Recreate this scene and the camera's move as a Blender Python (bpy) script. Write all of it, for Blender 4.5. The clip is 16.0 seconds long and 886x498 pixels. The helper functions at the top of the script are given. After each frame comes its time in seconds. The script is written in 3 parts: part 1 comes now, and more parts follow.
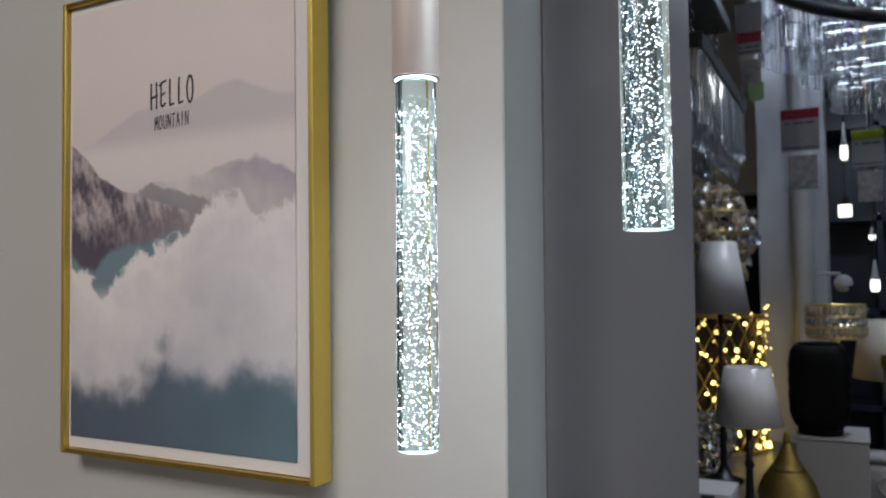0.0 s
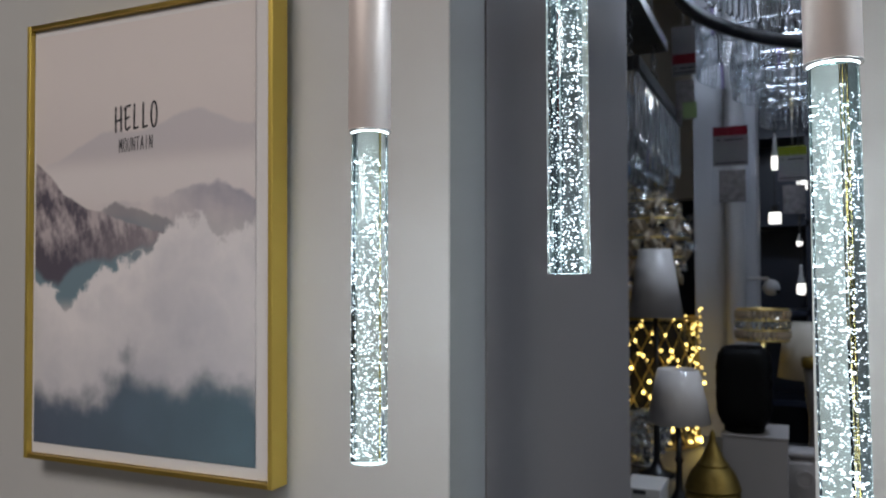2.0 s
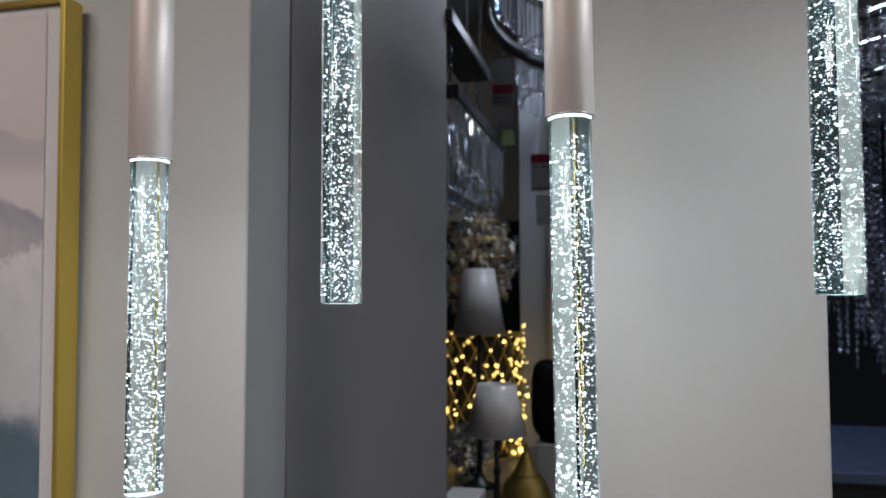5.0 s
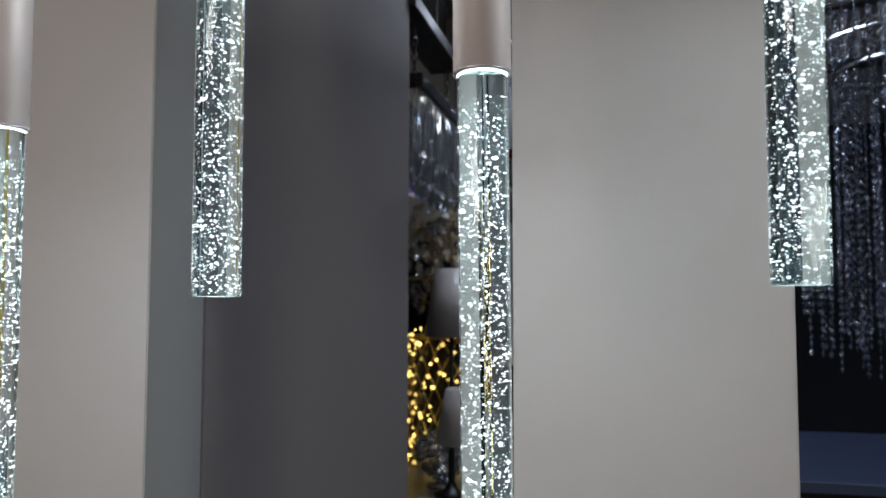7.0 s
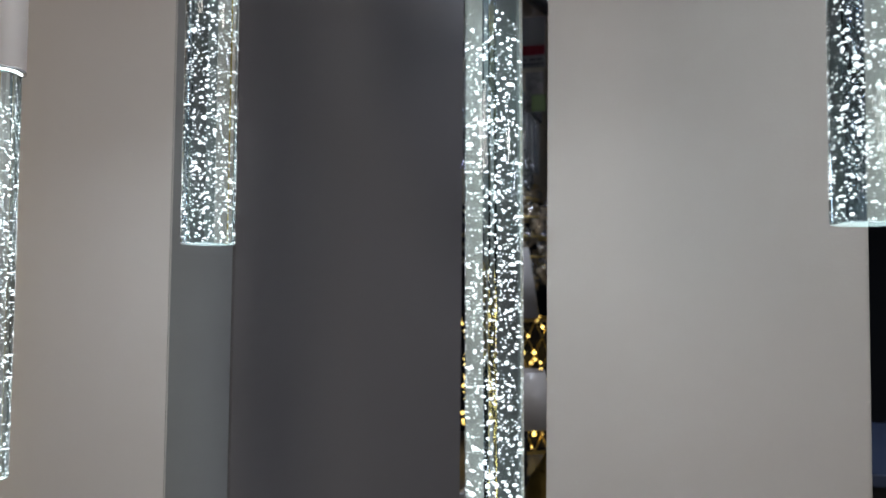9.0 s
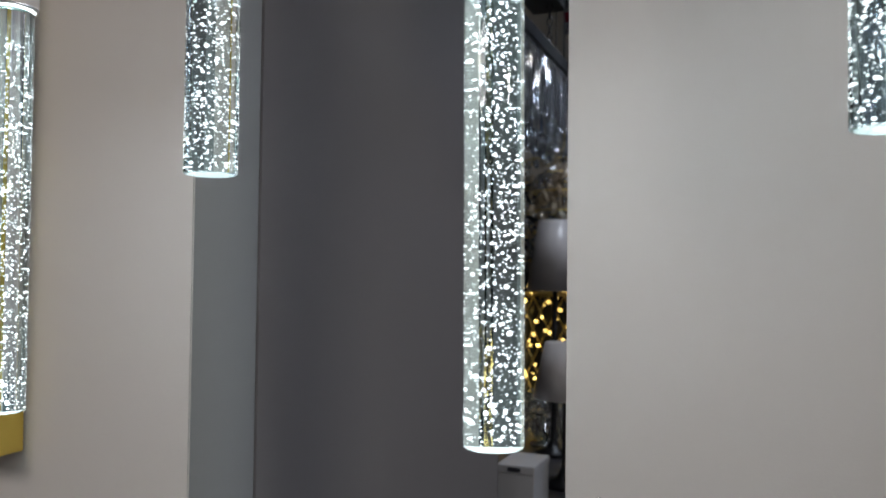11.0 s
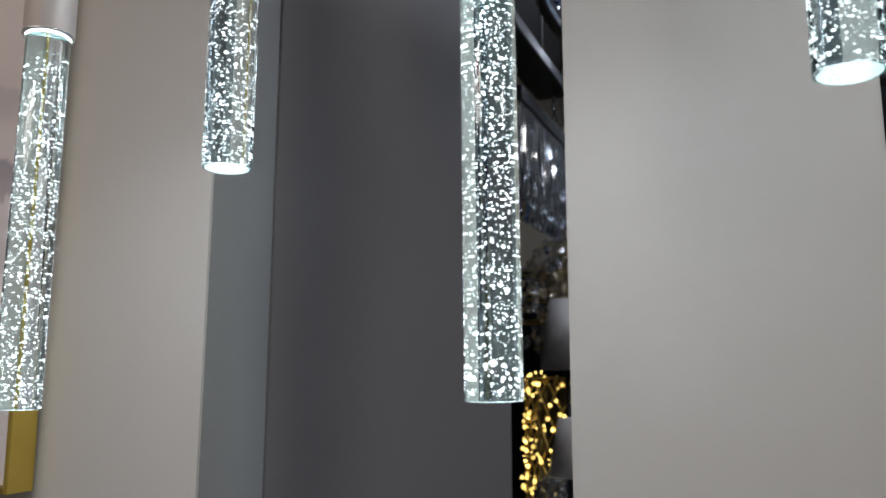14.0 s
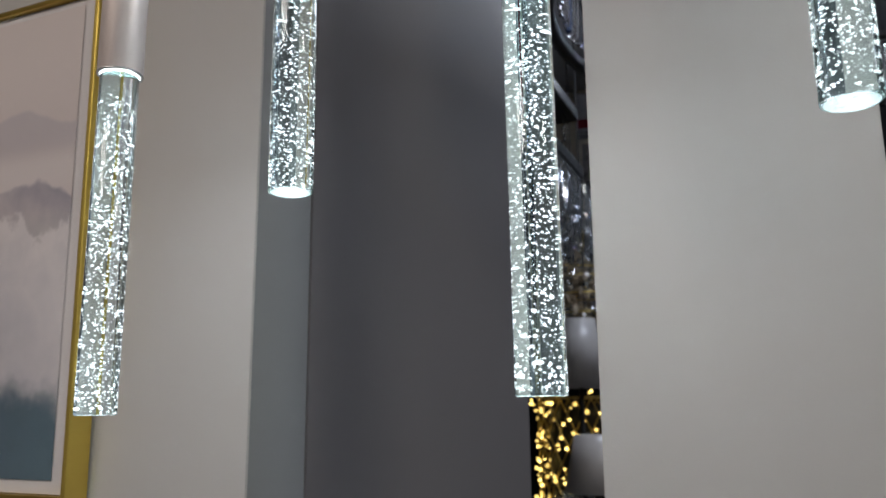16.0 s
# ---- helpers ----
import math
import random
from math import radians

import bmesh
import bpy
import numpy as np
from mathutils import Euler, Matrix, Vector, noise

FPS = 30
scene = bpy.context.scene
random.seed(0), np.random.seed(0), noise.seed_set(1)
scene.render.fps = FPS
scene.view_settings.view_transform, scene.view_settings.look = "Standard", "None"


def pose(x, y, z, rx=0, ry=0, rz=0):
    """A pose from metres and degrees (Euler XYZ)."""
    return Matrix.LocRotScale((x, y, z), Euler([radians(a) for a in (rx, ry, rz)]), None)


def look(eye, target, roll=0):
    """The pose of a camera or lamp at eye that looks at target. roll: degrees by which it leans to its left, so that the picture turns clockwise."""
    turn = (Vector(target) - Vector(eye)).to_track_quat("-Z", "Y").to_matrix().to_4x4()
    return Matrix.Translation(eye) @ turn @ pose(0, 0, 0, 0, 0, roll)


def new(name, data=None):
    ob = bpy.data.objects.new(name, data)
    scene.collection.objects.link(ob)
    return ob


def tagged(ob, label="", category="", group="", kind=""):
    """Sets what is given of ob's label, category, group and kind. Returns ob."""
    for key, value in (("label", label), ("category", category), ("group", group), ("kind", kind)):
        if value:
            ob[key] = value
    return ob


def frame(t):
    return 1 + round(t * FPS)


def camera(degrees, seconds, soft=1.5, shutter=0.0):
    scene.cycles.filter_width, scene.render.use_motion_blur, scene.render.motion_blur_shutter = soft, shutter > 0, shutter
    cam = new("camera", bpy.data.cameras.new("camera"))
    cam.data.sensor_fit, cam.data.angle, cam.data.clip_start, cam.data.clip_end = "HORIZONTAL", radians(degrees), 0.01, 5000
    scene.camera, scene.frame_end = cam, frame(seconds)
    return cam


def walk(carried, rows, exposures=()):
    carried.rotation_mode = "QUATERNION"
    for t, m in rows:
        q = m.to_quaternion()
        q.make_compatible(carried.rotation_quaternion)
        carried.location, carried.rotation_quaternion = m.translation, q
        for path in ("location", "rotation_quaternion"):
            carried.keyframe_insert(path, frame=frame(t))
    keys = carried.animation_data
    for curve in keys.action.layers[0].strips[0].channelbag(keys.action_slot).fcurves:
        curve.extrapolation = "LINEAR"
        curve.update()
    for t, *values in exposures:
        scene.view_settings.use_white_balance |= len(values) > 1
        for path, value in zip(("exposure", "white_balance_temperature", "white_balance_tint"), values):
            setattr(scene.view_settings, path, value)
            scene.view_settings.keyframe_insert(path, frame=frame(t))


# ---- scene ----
cam = camera(58.94, 16.0)
cam.data.dof.use_dof, cam.data.dof.focus_distance, cam.data.dof.aperture_fstop = True, 0.60, 11.0
PATH = [  # seconds, place, turn about x, y, z in degrees
    (0, 0.0000, 0.0000, 1.5000, 92.97, 0.35, 27.83),
    (0.5, 0.0079, -0.0171, 1.5137, 92.78, 0.19, 27.19),
    (1, 0.0193, -0.0406, 1.5210, 92.56, 0.14, 26.46),
    (1.5, 0.0315, -0.0608, 1.5286, 92.39, -0.01, 25.44),
    (2, 0.0417, -0.0775, 1.5355, 92.40, -0.06, 24.19),
    (2.5, 0.0453, -0.0881, 1.5416, 92.50, -0.15, 22.59),
    (3, 0.0481, -0.1011, 1.5434, 92.74, -0.15, 20.79),
    (3.5, 0.0613, -0.1138, 1.5444, 93.01, -0.03, 18.71),
    (4, 0.0729, -0.1139, 1.5451, 93.24, 0.10, 16.63),
    (4.5, 0.0894, -0.1022, 1.5474, 93.41, 0.07, 14.73),
    (5, 0.1135, -0.0865, 1.5483, 93.47, 0.04, 13.15),
    (5.2, 0.1228, -0.0791, 1.5487, 93.50, -0.07, 12.55),
    (7.3, 0.1639, 0.0510, 1.5390, 93.80, -0.08, 12.68),
    (7.5, 0.1663, 0.0596, 1.5384, 93.87, -0.04, 13.17),
    (8, 0.1712, 0.0861, 1.5310, 93.75, -0.08, 14.60),
    (8.5, 0.1787, 0.1026, 1.5233, 93.28, -0.32, 16.31),
    (9, 0.1874, 0.1081, 1.5145, 92.79, -0.57, 17.95),
    (9.5, 0.1940, 0.1170, 1.5045, 92.36, -0.70, 19.38),
    (10, 0.2030, 0.1313, 1.4978, 91.67, -0.65, 20.95),
    (10.2, 0.2070, 0.1357, 1.4945, 91.40, -0.81, 21.47),
    (12.3, 0.2167, 0.1347, 1.4453, 93.54, -0.63, 22.26),
    (12.5, 0.2214, 0.1377, 1.4393, 94.16, -0.33, 22.58),
    (13, 0.2269, 0.1395, 1.4254, 95.65, -0.20, 22.74),
    (13.5, 0.2295, 0.1348, 1.4051, 97.66, -0.41, 22.96),
    (14, 0.2269, 0.1213, 1.3919, 99.39, -0.12, 22.81),
    (14.5, 0.2295, 0.1012, 1.3862, 100.06, 0.46, 22.91),
    (15, 0.2344, 0.0803, 1.3813, 100.43, 0.84, 23.11),
    (15.5, 0.2312, 0.0662, 1.3743, 100.95, 0.66, 23.39),
    (16, 0.2203, 0.0568, 1.3743, 101.18, 0.46, 23.25),
]
EXPOSURES = [(0.0, 0.28, 6450, 10), (1.5, 0.18, 6400, 10), (2.5, -0.02, 6300, 9), (3.5, -0.12, 6250, 9), (4.5, -0.08, 6450, 11), (7.5, -0.32, 6650, 13),
             (9.0, -0.32, 6750, 13), (10.0, -0.16, 6750, 13), (12.5, -0.14, 6700, 12), (14.0, -0.17, 6700, 12), (16.0, -0.22, 6700, 12)]
walk(cam, [(t, pose(x, y, z, a, b, c)) for t, x, y, z, a, b, c in PATH], EXPOSURES)

# ---- light ----
world = bpy.data.worlds.new("shop_air")
world.use_nodes = True
world.node_tree.nodes["Background"].inputs[0].default_value = (0.5, 0.6, 0.8, 1)
world.node_tree.nodes["Background"].inputs[1].default_value = 0.02
scene.world = world


def area_lamp(name, place, size, watts, colour, spread=180.0, target=None, shape="DISK", size_y=None):
    data = bpy.data.lights.new(name, "AREA")
    data.shape, data.size, data.energy, data.color, data.spread = shape, size, watts, colour, radians(spread)
    if size_y:
        data.size_y = size_y
    ob = new(name, data)
    ob.matrix_world = look(place, target or (place[0], place[1] + 0.0001, place[2] - 1))
    return ob


LED = (0.86, 0.95, 1.0)
PENDANTS = [(-0.3248, 0.570, 1.367), (-0.1325, 0.570, 1.542), (0.0728, 0.565, 1.3785), (0.2715, 0.561, 1.549)]
LEANS = [-0.2, -0.2, -0.55, 0.0]  # degrees by which each rod hangs off the plumb line
LENGTHS, RADII = [0.3085, 0.3150, 0.3160, 0.3150], [0.0175, 0.0181, 0.0176, 0.0181]
for (px, py, pz), LENGTH, lean in zip(PENDANTS, LENGTHS, LEANS):
    tip = pose(px, py, pz, 0, lean, 0)
    area_lamp("pendant_glow", tip @ Vector((0, 0, LENGTH + 0.0008)), 0.030, 0.34, LED, target=tip @ Vector((0, 0.0001, 0)))
    area_lamp("pendant_beam", tip @ Vector((0, 0, LENGTH + 0.0004)), 0.034, 2.9, LED, 9.0, target=tip @ Vector((0, 0.0001, 0)))
# unseen fill lamps: warm above the aisle with the pendants, cool further in
area_lamp("aisle_fill", (-0.95, -1.15, 2.93), 1.1, 37.5, (1.0, 0.905, 0.84), shape="SQUARE")
area_lamp("aisle_fill", (2.2, 0.2, 2.93), 0.55, 29.0, (0.97, 0.98, 0.91), shape="SQUARE")
area_lamp("hall_fill", (0.35, 1.35, 2.93), 0.45, 4.5, (0.85, 0.88, 1.0), shape="SQUARE")
area_lamp("hall_fill", (0.20, 2.42, 2.93), 0.55, 15.5, (0.70, 0.82, 1.0), shape="SQUARE")
area_lamp("hall_fill", (3.3, 1.5, 2.93), 0.55, 34.0, (0.60, 0.75, 1.0), shape="SQUARE")

# fill lamp added above the tiered chandelier to brighten the pillar top and prisms
chandelier_fill = bpy.data.lights.new("chandelier_fill", "POINT")
chandelier_fill.energy, chandelier_fill.color, chandelier_fill.shadow_soft_size = 3.5, (0.74, 0.82, 1.0), 0.03
new("chandelier_fill", chandelier_fill).location = (0.03, 2.87, 2.60)


# ---- materials ----
def material(name, colour, rough=0.5, metal=0.0, vary=0.0, scale=8.0, bump=0.0, bump_scale=200.0, **more):
    m = bpy.data.materials.new(name)
    m.use_nodes = True
    nt = m.node_tree
    b = nt.nodes["Principled BSDF"]
    b.inputs["Base Color"].default_value = (*colour, 1)
    b.inputs["Roughness"].default_value = rough
    b.inputs["Metallic"].default_value = metal
    for key, value in more.items():
        b.inputs[key.replace("_", " ")].default_value = value
    if vary or bump:
        geo = nt.nodes.new("ShaderNodeNewGeometry")
    if vary:
        n = nt.nodes.new("ShaderNodeTexNoise")
        n.inputs["Scale"].default_value, n.inputs["Detail"].default_value = scale, 8
        nt.links.new(geo.outputs["Position"], n.inputs["Vector"])
        mix = nt.nodes.new("ShaderNodeMix")
        mix.data_type = "RGBA"
        mix.inputs[6].default_value = (*[c * (1 - vary) for c in colour], 1)
        mix.inputs[7].default_value = (*[min(1, c * (1 + vary)) for c in colour], 1)
        nt.links.new(n.outputs["Fac"], mix.inputs[0])
        nt.links.new(mix.outputs[2], b.inputs["Base Color"])
        rr = nt.nodes.new("ShaderNodeMapRange")
        rr.inputs["To Min"].default_value, rr.inputs["To Max"].default_value = max(0.02, rough - 0.08), min(1, rough + 0.08)
        nt.links.new(n.outputs["Fac"], rr.inputs["Value"])
        nt.links.new(rr.outputs["Result"], b.inputs["Roughness"])
    if bump:
        n2 = nt.nodes.new("ShaderNodeTexNoise")
        n2.inputs["Scale"].default_value, n2.inputs["Detail"].default_value = bump_scale, 4
        nt.links.new(geo.outputs["Position"], n2.inputs["Vector"])
        bp = nt.nodes.new("ShaderNodeBump")
        bp.inputs["Strength"].default_value, bp.inputs["Distance"].default_value = bump, 0.001
        nt.links.new(n2.outputs["Fac"], bp.inputs["Height"])
        nt.links.new(bp.outputs["Normal"], b.inputs["Normal"])
    return m


def haze(m, colour, share):
    """Lets a small share of the light through scattered, as a bubbly melt does."""
    nt = m.node_tree
    out = nt.nodes["Material Output"]
    tr, mix = nt.nodes.new("ShaderNodeBsdfTranslucent"), nt.nodes.new("ShaderNodeMixShader")
    tr.inputs["Color"].default_value = (*colour, 1)
    mix.inputs[0].default_value = share
    nt.links.new(nt.nodes["Principled BSDF"].outputs[0], mix.inputs[1])
    nt.links.new(tr.outputs[0], mix.inputs[2])
    nt.links.new(mix.outputs[0], out.inputs["Surface"])


def glowing(name, colour, strength):
    m = bpy.data.materials.new(name)
    m.use_nodes = True
    b = m.node_tree.nodes["Principled BSDF"]
    b.inputs["Base Color"].default_value = (*colour, 1)
    b.inputs["Emission Color"].default_value = (*colour, 1)
    b.inputs["Emission Strength"].default_value = strength
    return m


M_WALL = material("painted_board", (0.545, 0.545, 0.535), 0.6, vary=0.03, scale=2.5, bump=0.12, bump_scale=350)
M_DARKWALL = material("dark_grey_board", (0.198, 0.178, 0.172), 0.75, vary=0.05, scale=2.0, bump=0.12, bump_scale=350)
# board colour of the wall end, darkened because less light reaches it
M_END_SHADE = material("shaded_end_board", (0.295, 0.300, 0.295), 0.6, vary=0.04, scale=3.0, bump=0.1, bump_scale=350)
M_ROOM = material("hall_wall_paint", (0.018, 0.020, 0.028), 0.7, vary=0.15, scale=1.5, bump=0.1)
M_BACK = material("aisle_wall_paint", (0.42, 0.40, 0.38), 0.7, vary=0.08, scale=1.5)
M_FLOOR = material("floor_tile", (0.20, 0.20, 0.21), 0.35, vary=0.15, scale=3.0)
M_CEIL = material("ceiling_paint", (0.35, 0.36, 0.38), 0.8, vary=0.05, scale=2.0)
M_GOLD = material("brushed_gold", (0.62, 0.44, 0.11), 0.34, 1.0, vary=0.06, scale=30, bump=0.05, bump_scale=500)
M_GOLDDULL = material("gold_side", (0.66, 0.49, 0.11), 0.42, 0.75, vary=0.06, scale=30)
M_ALU = material("satin_white_aluminium", (0.74, 0.66, 0.63), 0.48, 0.35, vary=0.02, scale=20, bump=0.03, bump_scale=900)
M_CHROME = material("polished_rim", (0.85, 0.86, 0.87), 0.12, 1.0)
M_GLASS = material("clear_crystal", (0.82, 0.965, 0.955), 0.0, IOR=1.41, Transmission_Weight=1.0)
haze(M_GLASS, (0.62, 0.97, 0.96), 0.0008)
M_BUBBLE = material("air_bubble", (0.96, 0.98, 1.0), 0.5)
haze(M_BUBBLE, (0.94, 0.98, 1.0), 0.28)
M_FROST = material("frosted_end", (0.48, 0.54, 0.54), 0.30, vary=0.7, scale=260, bump=1.0, bump_scale=350, Transmission_Weight=0.90)
M_LEDDISC = glowing("led_disc", (0.86, 0.95, 1.0), 2.2)
M_RIM = material("satin_rim", (0.80, 0.80, 0.80), 0.25, 0.7)
M_BLACK = material("black_metal", (0.012, 0.012, 0.013), 0.35, 0.2, vary=0.2, scale=20)
M_BLACKVASE = material("black_glaze", (0.003, 0.003, 0.0032), 0.6, vary=0.3, scale=30, bump=1.0, bump_scale=55, Specular_IOR_Level=0.06)
M_BRASS = material("aged_brass", (0.16, 0.108, 0.026), 0.48, 0.85, vary=0.35, scale=40, bump=0.8, bump_scale=130)
M_PRISM = material("cut_crystal", (0.94, 0.97, 1.0), 0.03, IOR=1.55, Transmission_Weight=0.96, Specular_IOR_Level=0.9)
M_PRISM_AMBER = material("amber_crystal", (0.72, 0.60, 0.44), 0.06, IOR=1.5, Transmission_Weight=0.6, Specular_IOR_Level=0.9)
M_SHADE = material("white_fabric_shade", (0.50, 0.465, 0.44), 0.6, vary=0.05, scale=12, bump=1.0, bump_scale=28, Coat_Weight=0.45, Coat_Roughness=0.08)
M_WHITE = material("white_lacquer", (0.44, 0.43, 0.43), 0.45, vary=0.06, scale=6)
M_PILLAR = material("pillar_paint", (0.42, 0.42, 0.44), 0.6, vary=0.06, scale=3)
M_PLASTIC = material("clear_sleeve", (0.93, 0.94, 0.96), 0.12, Transmission_Weight=1.0, IOR=1.06)
M_PAPER = material("tag_paper", (0.18, 0.175, 0.18), 0.8, vary=0.04, scale=20, Specular_IOR_Level=0.1)
M_RED = material("red_print", (0.15, 0.010, 0.018), 0.5, vary=0.1, scale=30, Specular_IOR_Level=0.08)
M_YELLOW = material("lime_print", (0.15, 0.17, 0.015), 0.5, vary=0.1, scale=30, Specular_IOR_Level=0.08)
M_GREEN = material("green_sticker", (0.11, 0.17, 0.07), 0.6, vary=0.1, scale=30)
M_INK = material("black_ink", (0.02, 0.02, 0.025), 0.6)
M_PHOTO = material("tag_photo", (0.20, 0.185, 0.19), 0.4, vary=0.98, scale=55)
M_CREAM = material("cream_shade", (0.44, 0.40, 0.33), 0.7, vary=0.05, scale=10, bump=0.3, bump_scale=60)
M_FAIRY = glowing("fairy_light", (1.0, 0.72, 0.20), 2.8)
_o, _r = M_FAIRY.node_tree.nodes.new("ShaderNodeObjectInfo"), M_FAIRY.node_tree.nodes.new("ShaderNodeMapRange")
_r.inputs["To Min"].default_value, _r.inputs["To Max"].default_value = 0.5, 5.5
M_FAIRY.node_tree.links.new(_o.outputs["Random"], _r.inputs["Value"])
M_FAIRY.node_tree.links.new(_r.outputs["Result"], M_FAIRY.node_tree.nodes["Principled BSDF"].inputs["Emission Strength"])
M_LAMP = glowing("lamp_tip", (1.0, 0.96, 0.88), 1.6)
M_WIRE = material("gold_wire", (0.55, 0.40, 0.14), 0.35, 0.8)
M_NAVY = material("navy_cabinet", (0.018, 0.026, 0.05), 0.35, vary=0.15, scale=5)
M_BOX = material("pale_card", (0.24, 0.225, 0.225), 0.6, vary=0.1, scale=8)
M_HEADER = material("cream_panel", (0.46, 0.40, 0.31), 0.7, vary=0.08, scale=2)
M_TABLE = material("blue_table_top", (0.045, 0.062, 0.115), 0.4, vary=0.15, scale=5)
M_DULL = material("dull_wrapping", (0.075, 0.068, 0.064), 0.4, vary=0.3, scale=25)
M_FRINGE = material("dusky_crystal", (0.50, 0.56, 0.70), 0.05, IOR=1.5, Transmission_Weight=0.97)
M_DARKTOP = material("dark_counter_laminate", (0.05, 0.05, 0.055), 0.4, vary=0.1, scale=8)
M_GREYMETAL = material("grey_metal", (0.30, 0.31, 0.33), 0.4, 0.6)


# ---- mesh helpers ----
def link(name, bm, mat, smooth=False):
    me = bpy.data.meshes.new(name)
    bm.normal_update()
    bm.to_mesh(me)
    bm.free()
    if mat:
        me.materials.append(mat)
    if smooth:
        for p in me.polygons:
            p.use_smooth = True
    return new(name, me)


def part(name, bm, mat, parent, label="", smooth=False):
    ob = link(name, bm, mat, smooth)
    ob.parent = parent
    if label:
        tagged(ob, label)
    return ob


def empty(name, place, label, category, group="", kind=""):
    ob = new(name)
    ob.empty_display_size = 0.05
    ob.matrix_world = pose(*place)
    return tagged(ob, label, category, group, kind)


def box(x0, y0, z0, x1, y1, z1, bevel=0.0, bm=None):
    own = bmesh.new()
    bmesh.ops.create_cube(own, size=1)
    bmesh.ops.scale(own, vec=(x1 - x0, y1 - y0, z1 - z0), verts=own.verts)
    bmesh.ops.translate(own, vec=((x0 + x1) / 2, (y0 + y1) / 2, (z0 + z1) / 2), verts=own.verts)
    if bevel:
        bmesh.ops.bevel(own, geom=own.edges[:], offset=bevel, segments=2, affect="EDGES", profile=0.5)
    return own


def merge(*meshes):
    out = bmesh.new()
    for b in meshes:
        me = bpy.data.meshes.new("tmp")
        b.to_mesh(me)
        b.free()
        out.from_mesh(me)
        bpy.data.meshes.remove(me)
    return out


def lathe(profile, steps=48, bm=None, centre=(0, 0), closed=False):
    """A turned body from (radius, height) pairs."""
    bm = bm or bmesh.new()
    rings = []
    for r, z in profile:
        if r < 1e-6:
            rings.append([bm.verts.new((centre[0], centre[1], z))])
        else:
            rings.append([bm.verts.new((centre[0] + r * math.cos(2 * math.pi * k / steps), centre[1] + r * math.sin(2 * math.pi * k / steps), z)) for k in range(steps)])
    pairs = list(zip(rings, rings[1:])) + ([(rings[-1], rings[0])] if closed else [])
    for a, b in pairs:
        for k in range(steps):
            j = (k + 1) % steps
            if len(a) == 1 and len(b) > 1:
                bm.faces.new((a[0], b[j], b[k]))
            elif len(b) == 1 and len(a) > 1:
                bm.faces.new((a[k], a[j], b[0]))
            elif len(a) > 1:
                bm.faces.new((a[k], a[j], b[j], b[k]))
    bmesh.ops.recalc_face_normals(bm, faces=bm.faces)
    return bm


def rod(a, b, r, steps=8):
    a, b = Vector(a), Vector(b)
    bm = bmesh.new()
    bmesh.ops.create_cone(bm, cap_ends=True, segments=steps, radius1=r, radius2=r, depth=(b - a).length)
    m = Matrix.Translation((a + b) / 2) @ (b - a).to_track_quat("Z", "Y").to_matrix().to_4x4()
    bmesh.ops.transform(bm, matrix=m, verts=bm.verts)
    return bm


def prism_mesh(name, width, height, mat, point=0.25, sides=6):
    """A cut hanging prism, its top at the origin."""
    bm = lathe([(0, 0), (width * 0.35, -0.001), (width / 2, -height * 0.06), (width / 2, -height * (1 - point)), (width * 0.12, -height)], sides)
    me = bpy.data.meshes.new(name)
    bm.to_mesh(me)
    bm.free()
    me.materials.append(mat)
    return me


# ---- setting ----
def setting(name, bm, mat, label):
    return tagged(link(name, bm, mat), label, name.split("_")[0], kind="structure")


def slab(corners, z0, z1, bevel=0.0):
    bm = bmesh.new()
    lo = [bm.verts.new((x, y, z0)) for x, y in corners]
    hi = [bm.verts.new((x, y, z1)) for x, y in corners]
    bm.faces.new(lo[::-1]), bm.faces.new(hi)
    n = len(corners)
    for k in range(n):
        bm.faces.new((lo[k], lo[(k + 1) % n], hi[(k + 1) % n], hi[k]))
    bmesh.ops.recalc_face_normals(bm, faces=bm.faces)
    if bevel:
        bmesh.ops.bevel(bm, geom=[e for e in bm.edges if abs(e.verts[0].co.z - e.verts[1].co.z) > 0.1], offset=bevel, segments=2, affect="EDGES")
    return bm


TOP = 3.0
setting("floor", box(-4, -3, -0.1, 4, 7, 0), M_FLOOR, "grey tiled shop floor")
setting("ceiling", box(-4, -3, TOP, 4, 7, TOP + 0.1), M_CEIL, "plain pale grey shop ceiling")
setting("wall_south", box(-4, -3.1, 0, 4, -3, TOP), M_BACK, "plain beige wall behind the aisle")
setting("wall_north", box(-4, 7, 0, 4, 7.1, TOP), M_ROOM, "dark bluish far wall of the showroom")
setting("wall_west", box(-4.1, -3, 0, -4, 7, TOP), M_BACK, "plain beige side wall of the showroom")
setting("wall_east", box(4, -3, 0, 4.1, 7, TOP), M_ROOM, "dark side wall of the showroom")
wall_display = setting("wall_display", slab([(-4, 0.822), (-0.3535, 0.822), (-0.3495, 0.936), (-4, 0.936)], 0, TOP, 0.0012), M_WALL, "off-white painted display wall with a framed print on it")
wall_display.data.materials.append(M_END_SHADE)
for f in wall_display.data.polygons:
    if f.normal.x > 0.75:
        f.material_index = 1  # the end of the wall gets less light: that shade is in its colour
setting("wall_return", slab([(-0.60, 0.937), (-0.3480, 0.937), (-0.3225, 1.82), (-0.60, 1.82)], 0, TOP, 0.0012), M_DARKWALL, "dark grey painted return wall beside the passage")
setting("wall_panel", slab([(0.0570, 0.8175), (0.3165, 0.8005), (0.3190, 0.90), (0.0600, 0.92)], 0, TOP, 0.0012), M_WALL, "off-white narrow display panel behind the pendants")

